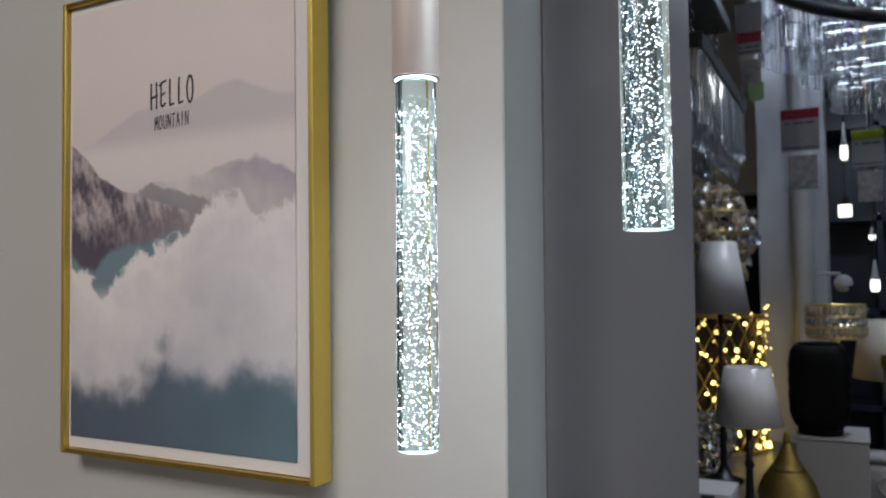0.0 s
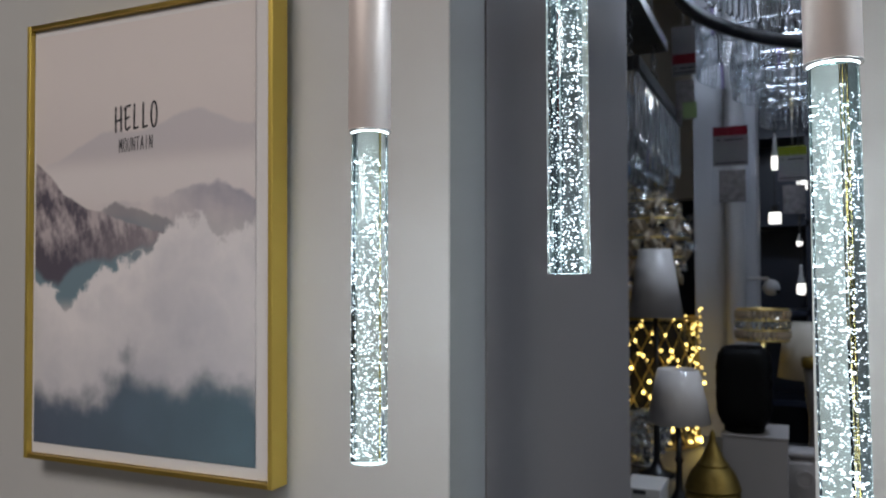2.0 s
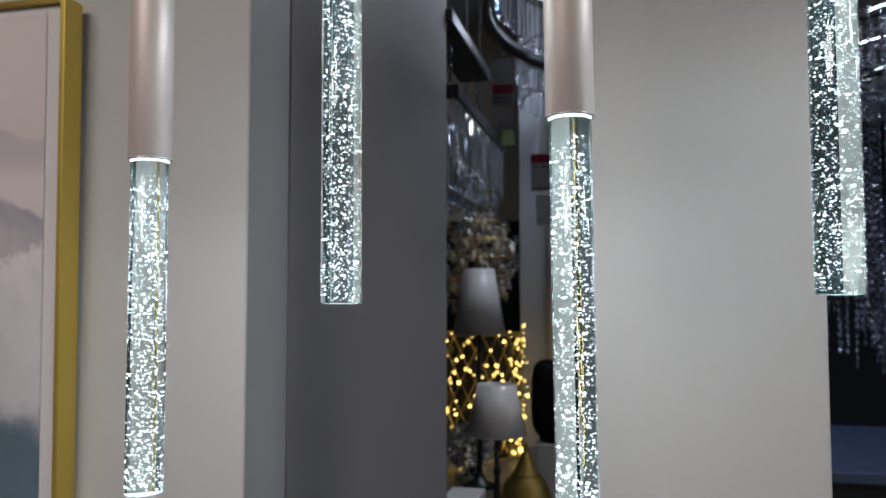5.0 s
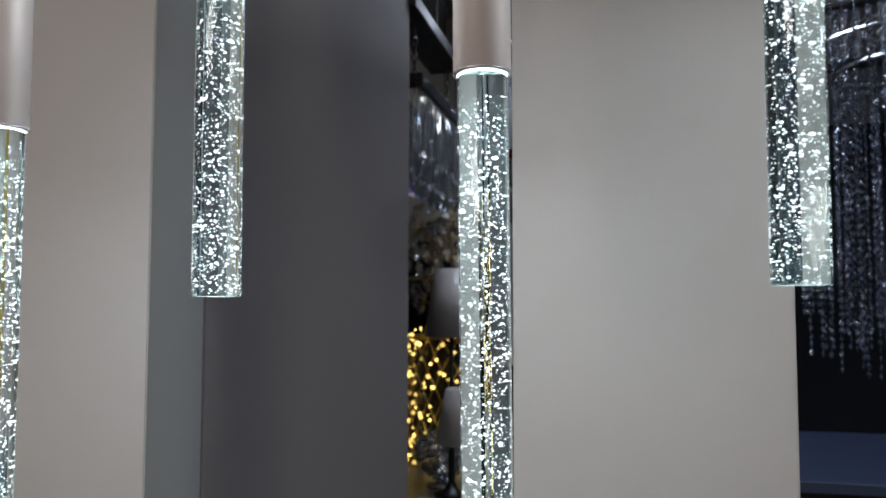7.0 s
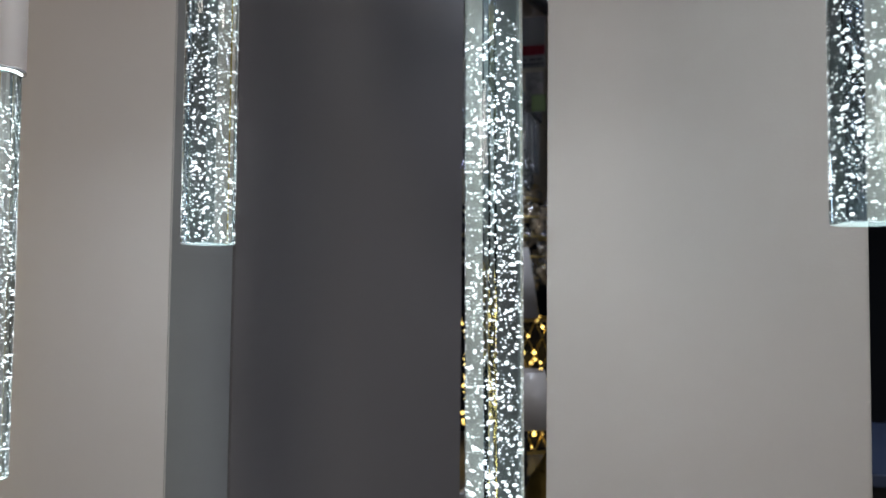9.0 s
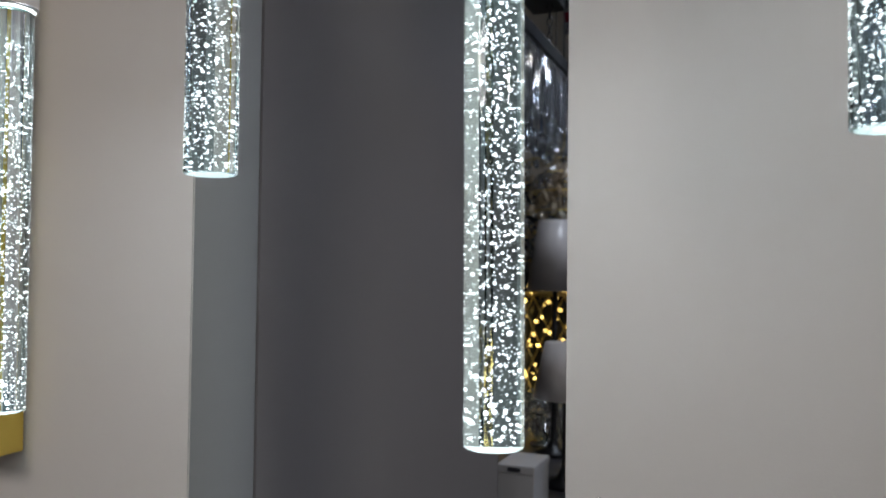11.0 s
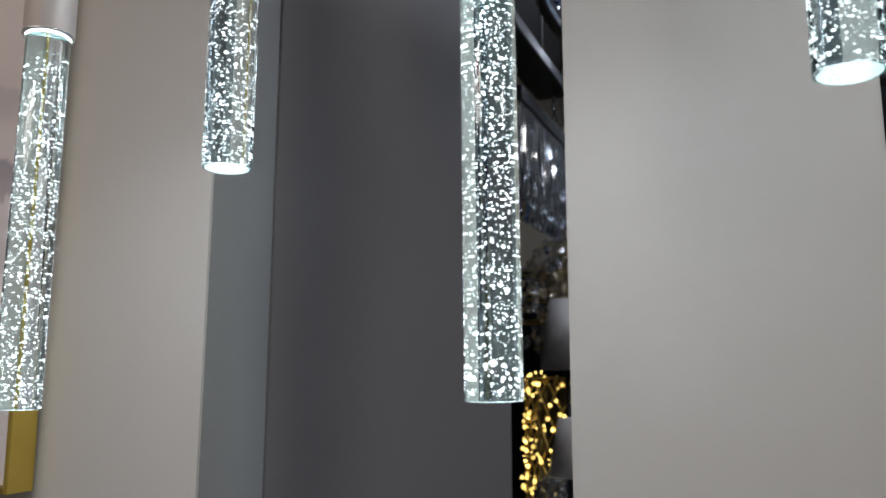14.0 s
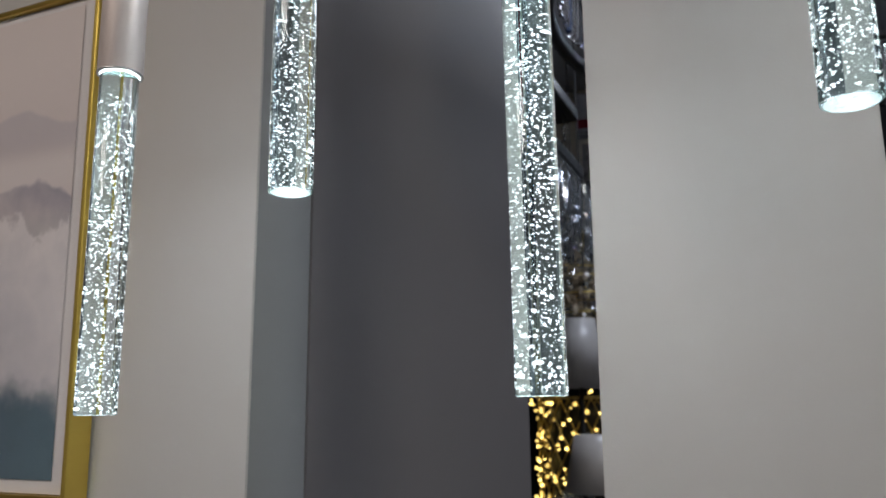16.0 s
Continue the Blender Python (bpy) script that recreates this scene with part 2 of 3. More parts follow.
screw = empty("wall_screw", (0.0870, 0.8155, 1.2850), "small bright screw head in the panel", "screw")
part("head", lathe([(0, -0.0022), (0.0015, -0.0020), (0.0026, -0.0004), (0.0026, 0.0016), (0, 0.0016)], 16), M_CHROME, screw, "", True)
screw.matrix_world = pose(0.0870, 0.8152, 1.2850, -90, 0, 0)


# ---- crystal pendants ----
def bubbles(seed, n, LENGTH, RADIUS):
    """Round air bubbles from pinpricks to peas, some in rows, the large ones nearer the lower end."""
    rng = random.Random(seed)
    ball = bmesh.new()
    bmesh.ops.create_icosphere(ball, subdivisions=2, radius=1)
    v0 = np.array([v.co[:] for v in ball.verts])
    f0 = np.array([[v.index for v in f.verts] for f in ball.faces])
    ball.free()
    rows = [rng.uniform(0.02, 0.9) for _ in range(34)]
    verts, faces, k, taken = [], [], 0, {}
    while len(verts) < n:
        h, a = rng.random(), rng.random() * 2 * math.pi
        if rng.random() < 0.12:  # some lie side by side at one height
            h = rng.choice(rows) + rng.gauss(0, 0.0022)
        z = LENGTH * (0.010 + 0.955 * h)
        if not 0.003 < z < LENGTH * 0.955 or (z > LENGTH * 0.92 and rng.random() < 0.75):
            continue
        r = min(0.0016, max(0.00022, 0.00043 * math.exp(rng.gauss(0, 0.48)) * (1.10 - 0.25 * z / LENGTH)))
        rad = (RADIUS - 0.0007 - r) * math.sqrt(rng.random())
        p = (rad * math.cos(a), rad * math.sin(a), z)
        cell = int(z / 0.004)
        if any((p[0] - q[0]) ** 2 + (p[1] - q[1]) ** 2 + (p[2] - q[2]) ** 2 < (1.25 * (r + q[3])) ** 2 for c in (cell - 1, cell, cell + 1) for q in taken.get(c, ())):
            continue
        taken.setdefault(cell, []).append((*p, r))
        wide = r * rng.uniform(0.78, 0.92)
        verts.append(v0 * (wide, wide, r * rng.uniform(0.88, 1.05)) + p)
        faces.append(f0 + k)
        k += len(v0)
    me = bpy.data.meshes.new("bubbles")
    me.from_pydata(np.concatenate(verts).tolist(), [], np.concatenate(faces).tolist())
    me.materials.append(M_BUBBLE)
    for p in me.polygons:
        p.use_smooth = True
    return me


def crystal_pendant(x, y, z, L, R, lean, seed):
    lamp = empty("crystal_pendant", (x, y, z), "white tube pendant lamp with a lit bubble-crystal rod", "pendant lamp", "row of crystal pendants")
    c = 0.0013
    rod_ = part("crystal_rod", lathe([(0, 0), (R - c, 0), (R - c * 0.3, c * 0.3), (R, c), (R, L - 0.001), (R - 0.001, L), (0, L)], 64), M_GLASS, lamp, "clear crystal rod full of air bubbles", True)
    for p in rod_.data.polygons:
        p.use_smooth = abs(p.normal.z) < 0.9
    rod_.visible_shadow = False
    bub = new("bubbles", bubbles(seed, 2000, L, R))
    bub.parent = rod_
    bub.visible_shadow = False
    tagged(bub, "tiny air bubbles in the crystal", kind="stuff")
    end = part("frosted_end", lathe([(0, 0.0004), (R - 0.0022, 0.0004), (R - 0.0022, 0.0010), (0, 0.0010)], 48), M_FROST, rod_, "frosted bottom of the rod")
    end.visible_shadow = False
    T = 0.30
    part("tube", lathe([(0.0194, L + 0.0032), (0.0200, L + 0.0032), (0.0202, L + 0.0036), (0.0202, L + T - 0.001), (0.0195, L + T), (0.004, L + T), (0.004, L + T - 0.002), (0.0190, L + T - 0.002), (0.0192, L + 0.0045)], 64, closed=True), M_ALU, lamp, "satin white aluminium tube", True)
    part("rim", lathe([(0.0180, L + 0.0012), (0.0203, L + 0.0012), (0.0207, L + 0.0018), (0.0205, L + 0.0030), (0.0180, L + 0.0030)], 64, closed=True), M_RIM, lamp, "thin bright metal rim", True)
    part("led_disc", lathe([(0, L + 0.0014), (0.0178, L + 0.0014), (0.0178, L + 0.006), (0, L + 0.006)], 48), M_LEDDISC, lamp, "white lit disc inside the tube")
    part("cord", rod((0, 0, L + T - 0.002), (0, 0, TOP - z - 0.018), 0.0014), M_WHITE, lamp)
    part("canopy", lathe([(0, TOP - z), (0.045, TOP - z), (0.045, TOP - z - 0.016), (0.042, TOP - z - 0.02), (0, TOP - z - 0.02)], 40), M_ALU, lamp, "round white ceiling plate", True)
    lamp.matrix_world = pose(x, y, z, 0, lean, 0)
    return lamp


for k, (px, py, pz) in enumerate(PENDANTS):
    crystal_pendant(px, py, pz, LENGTHS[k], RADII[k], LEANS[k], 11 + k)


# ---- framed print ----
FX0, FX1, FZ0, FZ1, FY = -1.0670, -0.5930, 1.2600, 1.9410, 0.7855
LEAN = 0.86  # degrees by which the picture hangs forward


def smooth_noise(u, v, scale, octaves=5, seed=0.0, stretch=1.0):
    out = np.zeros(u.shape)
    flat = out.ravel()
    uu, vv = (u * scale).ravel(), (v * scale * stretch).ravel()
    for i in range(flat.size):
        flat[i] = noise.fractal(Vector((uu[i], vv[i], seed)), 0.9, 2.1, octaves)
    return flat.reshape(u.shape)


def ramp(x, a, b):
    t = np.clip((x - a) / (b - a), 0, 1)
    return t * t * (3 - 2 * t)


def print_colours(u, v):
    """A misty mountain view over u (across) and v (up), both 0 to 1."""
    w = v * 1.5
    n1, n2 = smooth_noise(u, w, 4, 6, 3.1), smooth_noise(u, w, 9, 6, 8.7)
    n3 = smooth_noise(u, w, 26, 4, 1.3, 0.6)
    line = lambda xs, ys: np.interp(u, xs, ys)
    mixin = lambda col, add, a: col * (1 - a[..., None]) + np.array(add) * a[..., None]
    col = np.array([0.46, 0.42, 0.41]) + np.zeros(u.shape + (3,))
    col = mixin(col, (0.40, 0.36, 0.36), ramp(v, 0.9, 0.65) * 0.6)
    far = line([0, 0.07, 0.2, 0.33, 0.42, 0.52, 0.62, 0.70, 0.78, 0.9, 1], [0.66, 0.685, 0.715, 0.75, 0.752, 0.745, 0.765, 0.782, 0.786, 0.755, 0.74]) + 0.006 * n2
    col = mixin(col, (0.335, 0.315, 0.335), ramp(far - v, 0, 0.012) * ramp(v, 0.635, 0.715) * 0.75)
    mist = ramp(v, 0.695, 0.645) * ramp(v, 0.52, 0.63)
    col = mixin(col, (0.47, 0.44, 0.44), mist * 0.8)
    hill = line([0, 0.25, 0.40, 0.55, 0.66, 0.76, 0.85, 0.92, 1], [0.55, 0.575, 0.58, 0.585, 0.595, 0.612, 0.625, 0.60, 0.575]) + 0.012 * n2
    col = mixin(col, (0.185, 0.18, 0.225), ramp(hill - v, 0, 0.012) * np.clip(0.25 + 0.40 * ramp(u, 0.55, 0.85) * ramp(v, 0.50, 0.60) + 0.5 * n1, 0, 0.85) * ramp(u, 0.2, 0.5))
    wood = line([0, 0.33, 0.40, 0.46, 0.55, 0.63, 0.7, 1], [0.45, 0.565, 0.582, 0.572, 0.556, 0.540, 0.505, 0.4]) + 0.007 * n3
    col = mixin(col, (0.12, 0.115, 0.13), ramp(wood - v, 0, 0.008) * ramp(u, 0.30, 0.36) * ramp(u, 0.72, 0.62) * 0.7)
    lake = ramp(v, 0.56, 0.50)
    col = mixin(col, (0.105, 0.155, 0.185), lake * ramp(v, 0.30, 0.36) * (0.25 + 0.75 * ramp(u, 0.62, 0.40)))
    ridge = line([0, 0.07, 0.145, 0.22, 0.30, 0.42, 0.52, 0.62, 0.68], [0.69, 0.655, 0.612, 0.585, 0.562, 0.540, 0.520, 0.512, 0.45]) + 0.008 * n2
    foot = line([0, 0.06, 0.12, 0.20, 0.30, 0.42, 0.55, 0.66], [0.43, 0.40, 0.385, 0.43, 0.44, 0.455, 0.48, 0.51]) + 0.010 * n2
    rock = ramp(ridge - v, 0, 0.006) * ramp(v - foot, -0.01, 0.012) * ramp(u, 0.68, 0.64)
    crag = np.clip(0.42 + 0.75 * smooth_noise(u + 0.35 * w, w, 22, 7, 5.5, 0.40) + 0.38 * smooth_noise(u, w, 60, 4, 2.2, 0.6) + 0.35 * n2, 0, 1)
    lit = np.clip(crag * (0.25 + 0.75 * ramp(v - 0.10 * u, 0.40, 0.52)) + 0.34 * ramp(u, 0.15, 0.55) - 0.25 * ramp(v, 0.52, 0.42) * ramp(u, 0.35, 0.1), 0, 1)
    rc = np.array([0.058, 0.050, 0.068]) * (1 - lit[..., None]) + np.array([0.315, 0.275, 0.285]) * lit[..., None]
    col = col * (1 - rock[..., None]) + rc * rock[..., None]
    deep = np.array([0.055, 0.070, 0.100]) * (1 - u[..., None]) + np.array([0.070, 0.112, 0.142]) * u[..., None]
    top = line([0, 0.08, 0.16, 0.24, 0.34, 0.48, 0.56, 0.62, 0.70, 0.78, 0.86, 0.93, 1], [0.42, 0.40, 0.335, 0.375, 0.43, 0.455, 0.47, 0.525, 0.542, 0.548, 0.49, 0.505, 0.54]) - 0.045 * np.abs(n2) - 0.010 * np.abs(n3) + 0.018
    base = line([0, 0.1, 0.25, 0.34, 0.46, 0.55, 0.66, 0.78, 0.9, 1], [0.10, 0.11, 0.10, 0.125, 0.205, 0.175, 0.15, 0.175, 0.16, 0.14]) + 0.035 * n2 + 0.02 * n1
    below = ramp(top - v, 0, 0.022)
    puff = smooth_noise(u, w, 5, 4, 12.2)
    billow = np.clip(0.78 + 0.30 * smooth_noise(u + 0.03 * n1, w, 2.6, 5, 4.4) - 0.22 * np.abs(puff) + 0.25 * ramp(top - v, 0.10, 0.0) - 0.25 * ramp(v, 0.30, 0.15), 0, 1)
    cl = np.array([0.27, 0.275, 0.31]) * (1 - billow[..., None]) + np.array([0.50, 0.475, 0.48]) * billow[..., None]
    col = col * (1 - below[..., None]) + cl * below[..., None]
    sea = ramp(base + 0.045 + 0.04 * puff - v, 0, 0.085 + 0.03 * n2)
    col = col * (1 - sea[..., None]) + (deep * (0.95 + 0.12 * n1[..., None])) * sea[..., None]
    return np.clip(col * 1.68, 0.01, 0.9)


def framed_print():
    fr = empty("framed_print", (FX0, 0.822, FZ0), "gold framed misty mountain print with lettering on the wall", "picture")
    fr.matrix_world = pose(FX0, 0.8215, FZ0, LEAN, 0, 0)
    inv = pose(-FX0, -0.822, -FZ0)

    def put(name, bm, mat, label="", smooth=False):
        bmesh.ops.transform(bm, matrix=inv, verts=bm.verts)
        return part(name, bm, mat, fr, label, smooth)

    lip, y0, y1 = 0.0075, FY, 0.8205
    put("frame_side", box(FX0, y0, FZ0, FX0 + lip, y1, FZ1, 0.0012), M_GOLDDULL)
    put("frame_side", box(FX1 - lip, y0, FZ0, FX1, y1, FZ1, 0.0012), M_GOLDDULL)
    put("frame_rail", box(FX0 + lip, y0 + 0.0006, FZ0, FX1 - lip, y1, FZ0 + lip, 0.0012), M_GOLD)
    put("frame_rail", box(FX0 + lip, y0 + 0.0006, FZ1 - lip, FX1 - lip, y1, FZ1, 0.0012), M_GOLD)
    put("mount", box(FX0 + lip + 0.001, 0.7945, FZ0 + lip + 0.001, FX1 - lip - 0.001, 0.80, FZ1 - lip - 0.001), M_PRINTWHITE, "white canvas border")
    nx, nz = 420, 630
    u, v = np.meshgrid(np.linspace(0, 1, nx), np.linspace(0, 1, nz))
    cols = print_colours(u, v)
    X, Z = -1.0535 + u * (-0.6260 + 1.0535) - FX0, 1.2850 + v * (1.9225 - 1.2850) - FZ0
    verts = np.stack([X, np.full_like(X, 0.7933 - 0.822), Z], -1).reshape(-1, 3)
    idx = np.arange(nx * nz).reshape(nz, nx)
    faces = np.stack([idx[:-1, :-1], idx[:-1, 1:], idx[1:, 1:], idx[1:, :-1]], -1).reshape(-1, 4)
    me = bpy.data.meshes.new("print")
    me.from_pydata(verts.tolist(), [], faces.tolist())
    attr = me.color_attributes.new("ink", "FLOAT_COLOR", "POINT")
    attr.data.foreach_set("color", np.concatenate([cols.reshape(-1, 3), np.ones((nx * nz, 1))], 1).astype(np.float32).ravel())
    me.materials.append(M_PRINT)
    ob = new("print", me)
    ob.parent = fr
    tagged(ob, "misty mountain photograph on canvas")
    for word, x, z, height, width, pen in (("HELLO", -0.8862, 1.7595, 0.0372, 0.0870, 0.0017), ("MOUNTAIN", -0.8772, 1.7285, 0.0200, 0.0675, 0.0008)):
        step = width / len(word)
        for k, ch in enumerate(word):
            strokes = []
            for line in LETTERS[ch]:
                pts = [Vector((x + step * (k + 0.10 + 0.76 * u) - FX0, 0.7929 - 0.822, z + height * v + 0.034 * step * k - FZ0)) for u, v in line]
                strokes += [rod(p, q, pen, 10) for p, q in zip(pts, pts[1:])]
                for p in pts:
                    dot = bmesh.new()
                    bmesh.ops.create_icosphere(dot, subdivisions=1, radius=pen)
                    bmesh.ops.translate(dot, vec=p, verts=dot.verts)
                    strokes.append(dot)
            bm = merge(*strokes)
            for v in bm.verts:
                v.co.y = 0.7930 - 0.822 + (v.co.y - 0.7929 + 0.822) * 0.15
            part("letter", bm, M_INK, fr, "hand-drawn black capital letter")


# pen strokes of the hand-drawn capitals, across and up in a unit box
LETTERS = {
    "H": [[(0.08, 0.98), (0.06, 0.5), (0.10, 0.0)], [(0.86, 1.0), (0.88, 0.5), (0.90, 0.02)], [(0.0, 0.42), (1.0, 0.50)]],
    "E": [[(0.28, 0.96), (0.22, 0.5), (0.24, 0.12), (0.45, 0.02), (0.90, 0.14)], [(0.0, 0.86), (0.45, 0.96), (0.95, 1.0)], [(0.22, 0.46), (0.80, 0.54)]],
    "L": [[(0.25, 1.0), (0.22, 0.5), (0.24, 0.03), (0.80, 0.08)]],
    "O": [[(0.5 + 0.42 * math.cos(q * math.pi / 8), 0.5 + 0.5 * math.sin(q * math.pi / 8)) for q in range(17)]],
    "M": [[(0.02, 0.0), (0.16, 0.95), (0.48, 0.30), (0.84, 1.0), (0.98, 0.0)]],
    "U": [[(0.08, 1.0), (0.10, 0.30), (0.30, 0.02), (0.65, 0.04), (0.86, 0.30), (0.90, 1.0)]],
    "N": [[(0.06, 0.0), (0.10, 0.98), (0.86, 0.04), (0.92, 1.0)]],
    "T": [[(0.0, 0.94), (1.0, 1.0)], [(0.50, 0.96), (0.46, 0.0)]],
    "A": [[(0.0, 0.0), (0.50, 1.0), (0.96, 0.02)], [(0.16, 0.34), (0.84, 0.40)]],
    "I": [[(0.45, 1.0), (0.48, 0.0)]],
}
M_PRINTWHITE = material("canvas_white", (0.80, 0.78, 0.79), 0.6, bump=0.2, bump_scale=900)
M_PRINT = material("printed_canvas", (0.5, 0.5, 0.5), 0.55, bump=0.15, bump_scale=900)
_a = M_PRINT.node_tree.nodes.new("ShaderNodeAttribute")
_a.attribute_name = "ink"
M_PRINT.node_tree.links.new(_a.outputs["Color"], M_PRINT.node_tree.nodes["Principled BSDF"].inputs["Base Color"])
framed_print()


# ---- showroom behind the passage ----
# coloured flashes of split light, put into the tint of a few prisms
GLINT_TINTS = [material("blue_glint_crystal", (0.45, 0.62, 1.0), 0.04, IOR=1.6, Transmission_Weight=0.95),
         material("amber_glint_crystal", (1.0, 0.82, 0.45), 0.04, IOR=1.6, Transmission_Weight=0.95),
         material("violet_glint_crystal", (0.75, 0.65, 1.0), 0.04, IOR=1.6, Transmission_Weight=0.95)]


def hang(meshes, places, parent, name="prism", seed=0):
    """Hangs alike pieces at the given local places, each an object of its own."""
    rng = random.Random(seed)
    for p in places:
        ob = new(name, meshes[0] if rng.random() > 0.05 or len(meshes) == 1 else rng.choice(meshes[1:]))
        ob.parent = parent
        ob.matrix_basis = pose(*p, rng.uniform(-2, 2), rng.uniform(-2, 2), rng.uniform(0, 60))


def circle(r, z, n, cx=0.0, cy=0.0):
    return [(cx + r * math.cos(2 * math.pi * k / n), cy + r * math.sin(2 * math.pi * k / n), z) for k in range(n)]


def hoop(r, z, w, h, steps=72):
    return lathe([(r - w / 2, z - h / 2), (r + w / 2, z - h / 2), (r + w / 2, z + h / 2), (r - w / 2, z + h / 2)], steps, closed=True)


def chain(a, b, link_len=0.026):
    a, b = Vector(a), Vector(b)
    n = max(2, int((b - a).length / (link_len * 0.72)))
    out = []
    for k in range(n):
        ring = bmesh.new()
        seg, tube, r = 12, 5, 0.0018
        grid = []
        for i in range(seg):
            t = 2 * math.pi * i / seg
            cx, cz = 0.007 * math.cos(t), link_len / 2 * math.sin(t)
            row = []
            for j in range(tube):
                q = 2 * math.pi * j / tube
                row.append(ring.verts.new((cx + r * math.cos(q) * math.cos(t), r * math.sin(q), cz + r * math.cos(q) * math.sin(t))))
            grid.append(row)
        for i in range(seg):
            for j in range(tube):
                ring.faces.new((grid[i][j], grid[(i + 1) % seg][j], grid[(i + 1) % seg][(j + 1) % tube], grid[i][(j + 1) % tube]))
        bmesh.ops.transform(ring, matrix=Matrix.Translation(a.lerp(b, (k + 0.5) / n)) @ pose(0, 0, 0, 0, 0, 90 * (k % 2)), verts=ring.verts)
        out.append(ring)
    return merge(*out)


def prisms(width, height, point=0.25, sides=6):
    return [prism_mesh("prism", width, height, m, point, sides) for m in (M_PRISM, *GLINT_TINTS)]


def linear_chandelier():
    x0, x1, y0, y1, z = -0.435, -0.300, 1.86, 2.66, 2.078
    ch = empty("linear_chandelier", (x0, y0, z), "black rectangular chandelier with rows of clear hanging crystals", "chandelier")
    w, d = x1 - x0, y1 - y0
    part("frame_bar", box(0, 0, -0.018, 0.016, d, 0.018, 0.002), M_BLACK, ch)
    part("frame_bar", box(w - 0.016, 0, -0.018, w, d, 0.018, 0.002), M_BLACK, ch)
    part("frame_end", box(0.016, 0, -0.0175, w - 0.016, 0.016, 0.0175, 0.002), M_BLACK, ch)
    part("frame_end", box(0.016, d - 0.016, -0.0175, w - 0.016, d, 0.0175, 0.002), M_BLACK, ch)
    part("canopy", box(0.03, -0.05, 0.165, w - 0.005, 0.52, 0.200, 0.003), M_BLACK, ch, "black ceiling bar")
    for yy in (0.05, 0.44):
        part("chain", chain((w * 0.75, yy, 0.018), (w * 0.75, yy, 0.166)), M_BLACK, ch)
        part("hanger", rod((w * 0.5, yy, 0.199), (w * 0.5, yy, TOP - z), 0.004), M_BLACK, ch)
    long_ = prisms(0.014, 0.175, 0.12)
    short = prisms(0.022, 0.085, 0.3)
    for xx in (0.010, w * 0.5, w - 0.010):
        hang(long_[:1], [(xx, 0.02 + k * 0.0245, -0.020) for k in range(int(d / 0.0245))], ch, seed=int(xx * 1000))
    for xx in (0.03, w - 0.028):
        hang(short, [(xx, 0.03 + k * 0.034, -0.165) for k in range(int(d / 0.034) - 1)], ch, seed=7 + int(xx * 1000))
    for xx in (0.03, w - 0.028):
        part("rail", box(xx - 0.002, 0.02, -0.166, xx + 0.002, d - 0.02, -0.162), M_CHROME, ch)
    for xx in (0.03, w - 0.028):
        for yy in (0.03, d - 0.03):
            part("stay", rod((xx, yy, -0.164), (xx, yy, -0.012), 0.0015), M_CHROME, ch)


def ring_chandelier():
    cx, cy, z, R = 0.519, 1.738, 2.20, 0.715
    ch = empty("ring_chandelier", (cx, cy, z), "large black metal ring chandelier lined with clear crystals", "chandelier")
    part("ring", hoop(R, 0.0, 0.018, 0.032, 120), M_BLACK, ch, "black metal hoop", True)
    part("ring", hoop(R, 0.17, 0.018, 0.020, 120), M_BLACK, ch, "black metal hoop", True)
    for k in range(4):
        a = math.pi / 4 + k * math.pi / 2
        p = (R * math.cos(a), R * math.sin(a))
        part("stay", rod((*p, 0.0), (*p, 0.17), 0.004), M_BLACK, ch)
        part("wire", rod((*p, 0.17), (0.05 * math.cos(a), 0.05 * math.sin(a), TOP - z - 0.02), 0.002), M_GREYMETAL, ch)
    part("canopy", lathe([(0, TOP - z), (0.09, TOP - z), (0.09, TOP - z - 0.03), (0, TOP - z - 0.03)], 32), M_BLACK, ch)
    bar = prisms(0.017, 0.135, 0.06, 4)
    hang(bar, circle(R - 0.024, 0.155, 150), ch, seed=21)
    bead = lathe([(0, -0.006), (0.0055, -0.002), (0.0055, 0.002), (0, 0.006)], 6)
    bead_mesh = bpy.data.meshes.new("bead")
    bead.to_mesh(bead_mesh)
    bead.free()
    bead_mesh.materials.append(M_PRISM)
    hang([bead_mesh], [(x, y, zz) for zz in (-0.008, 0.008) for x, y, _ in circle(R + 0.0095, 0, 130)], ch, "bead", 23)
    part("ring", hoop(0.50, 0.10, 0.014, 0.018, 96), M_BLACK, ch, "black metal hoop", True)
    for k in range(4):
        a = k * math.pi / 2
        part("spoke", rod((0.5 * math.cos(a), 0.5 * math.sin(a), 0.10), (R * math.cos(a), R * math.sin(a), 0.165), 0.004), M_BLACK, ch)
    hang(bar, circle(0.50, 0.085, 100), ch, seed=22)


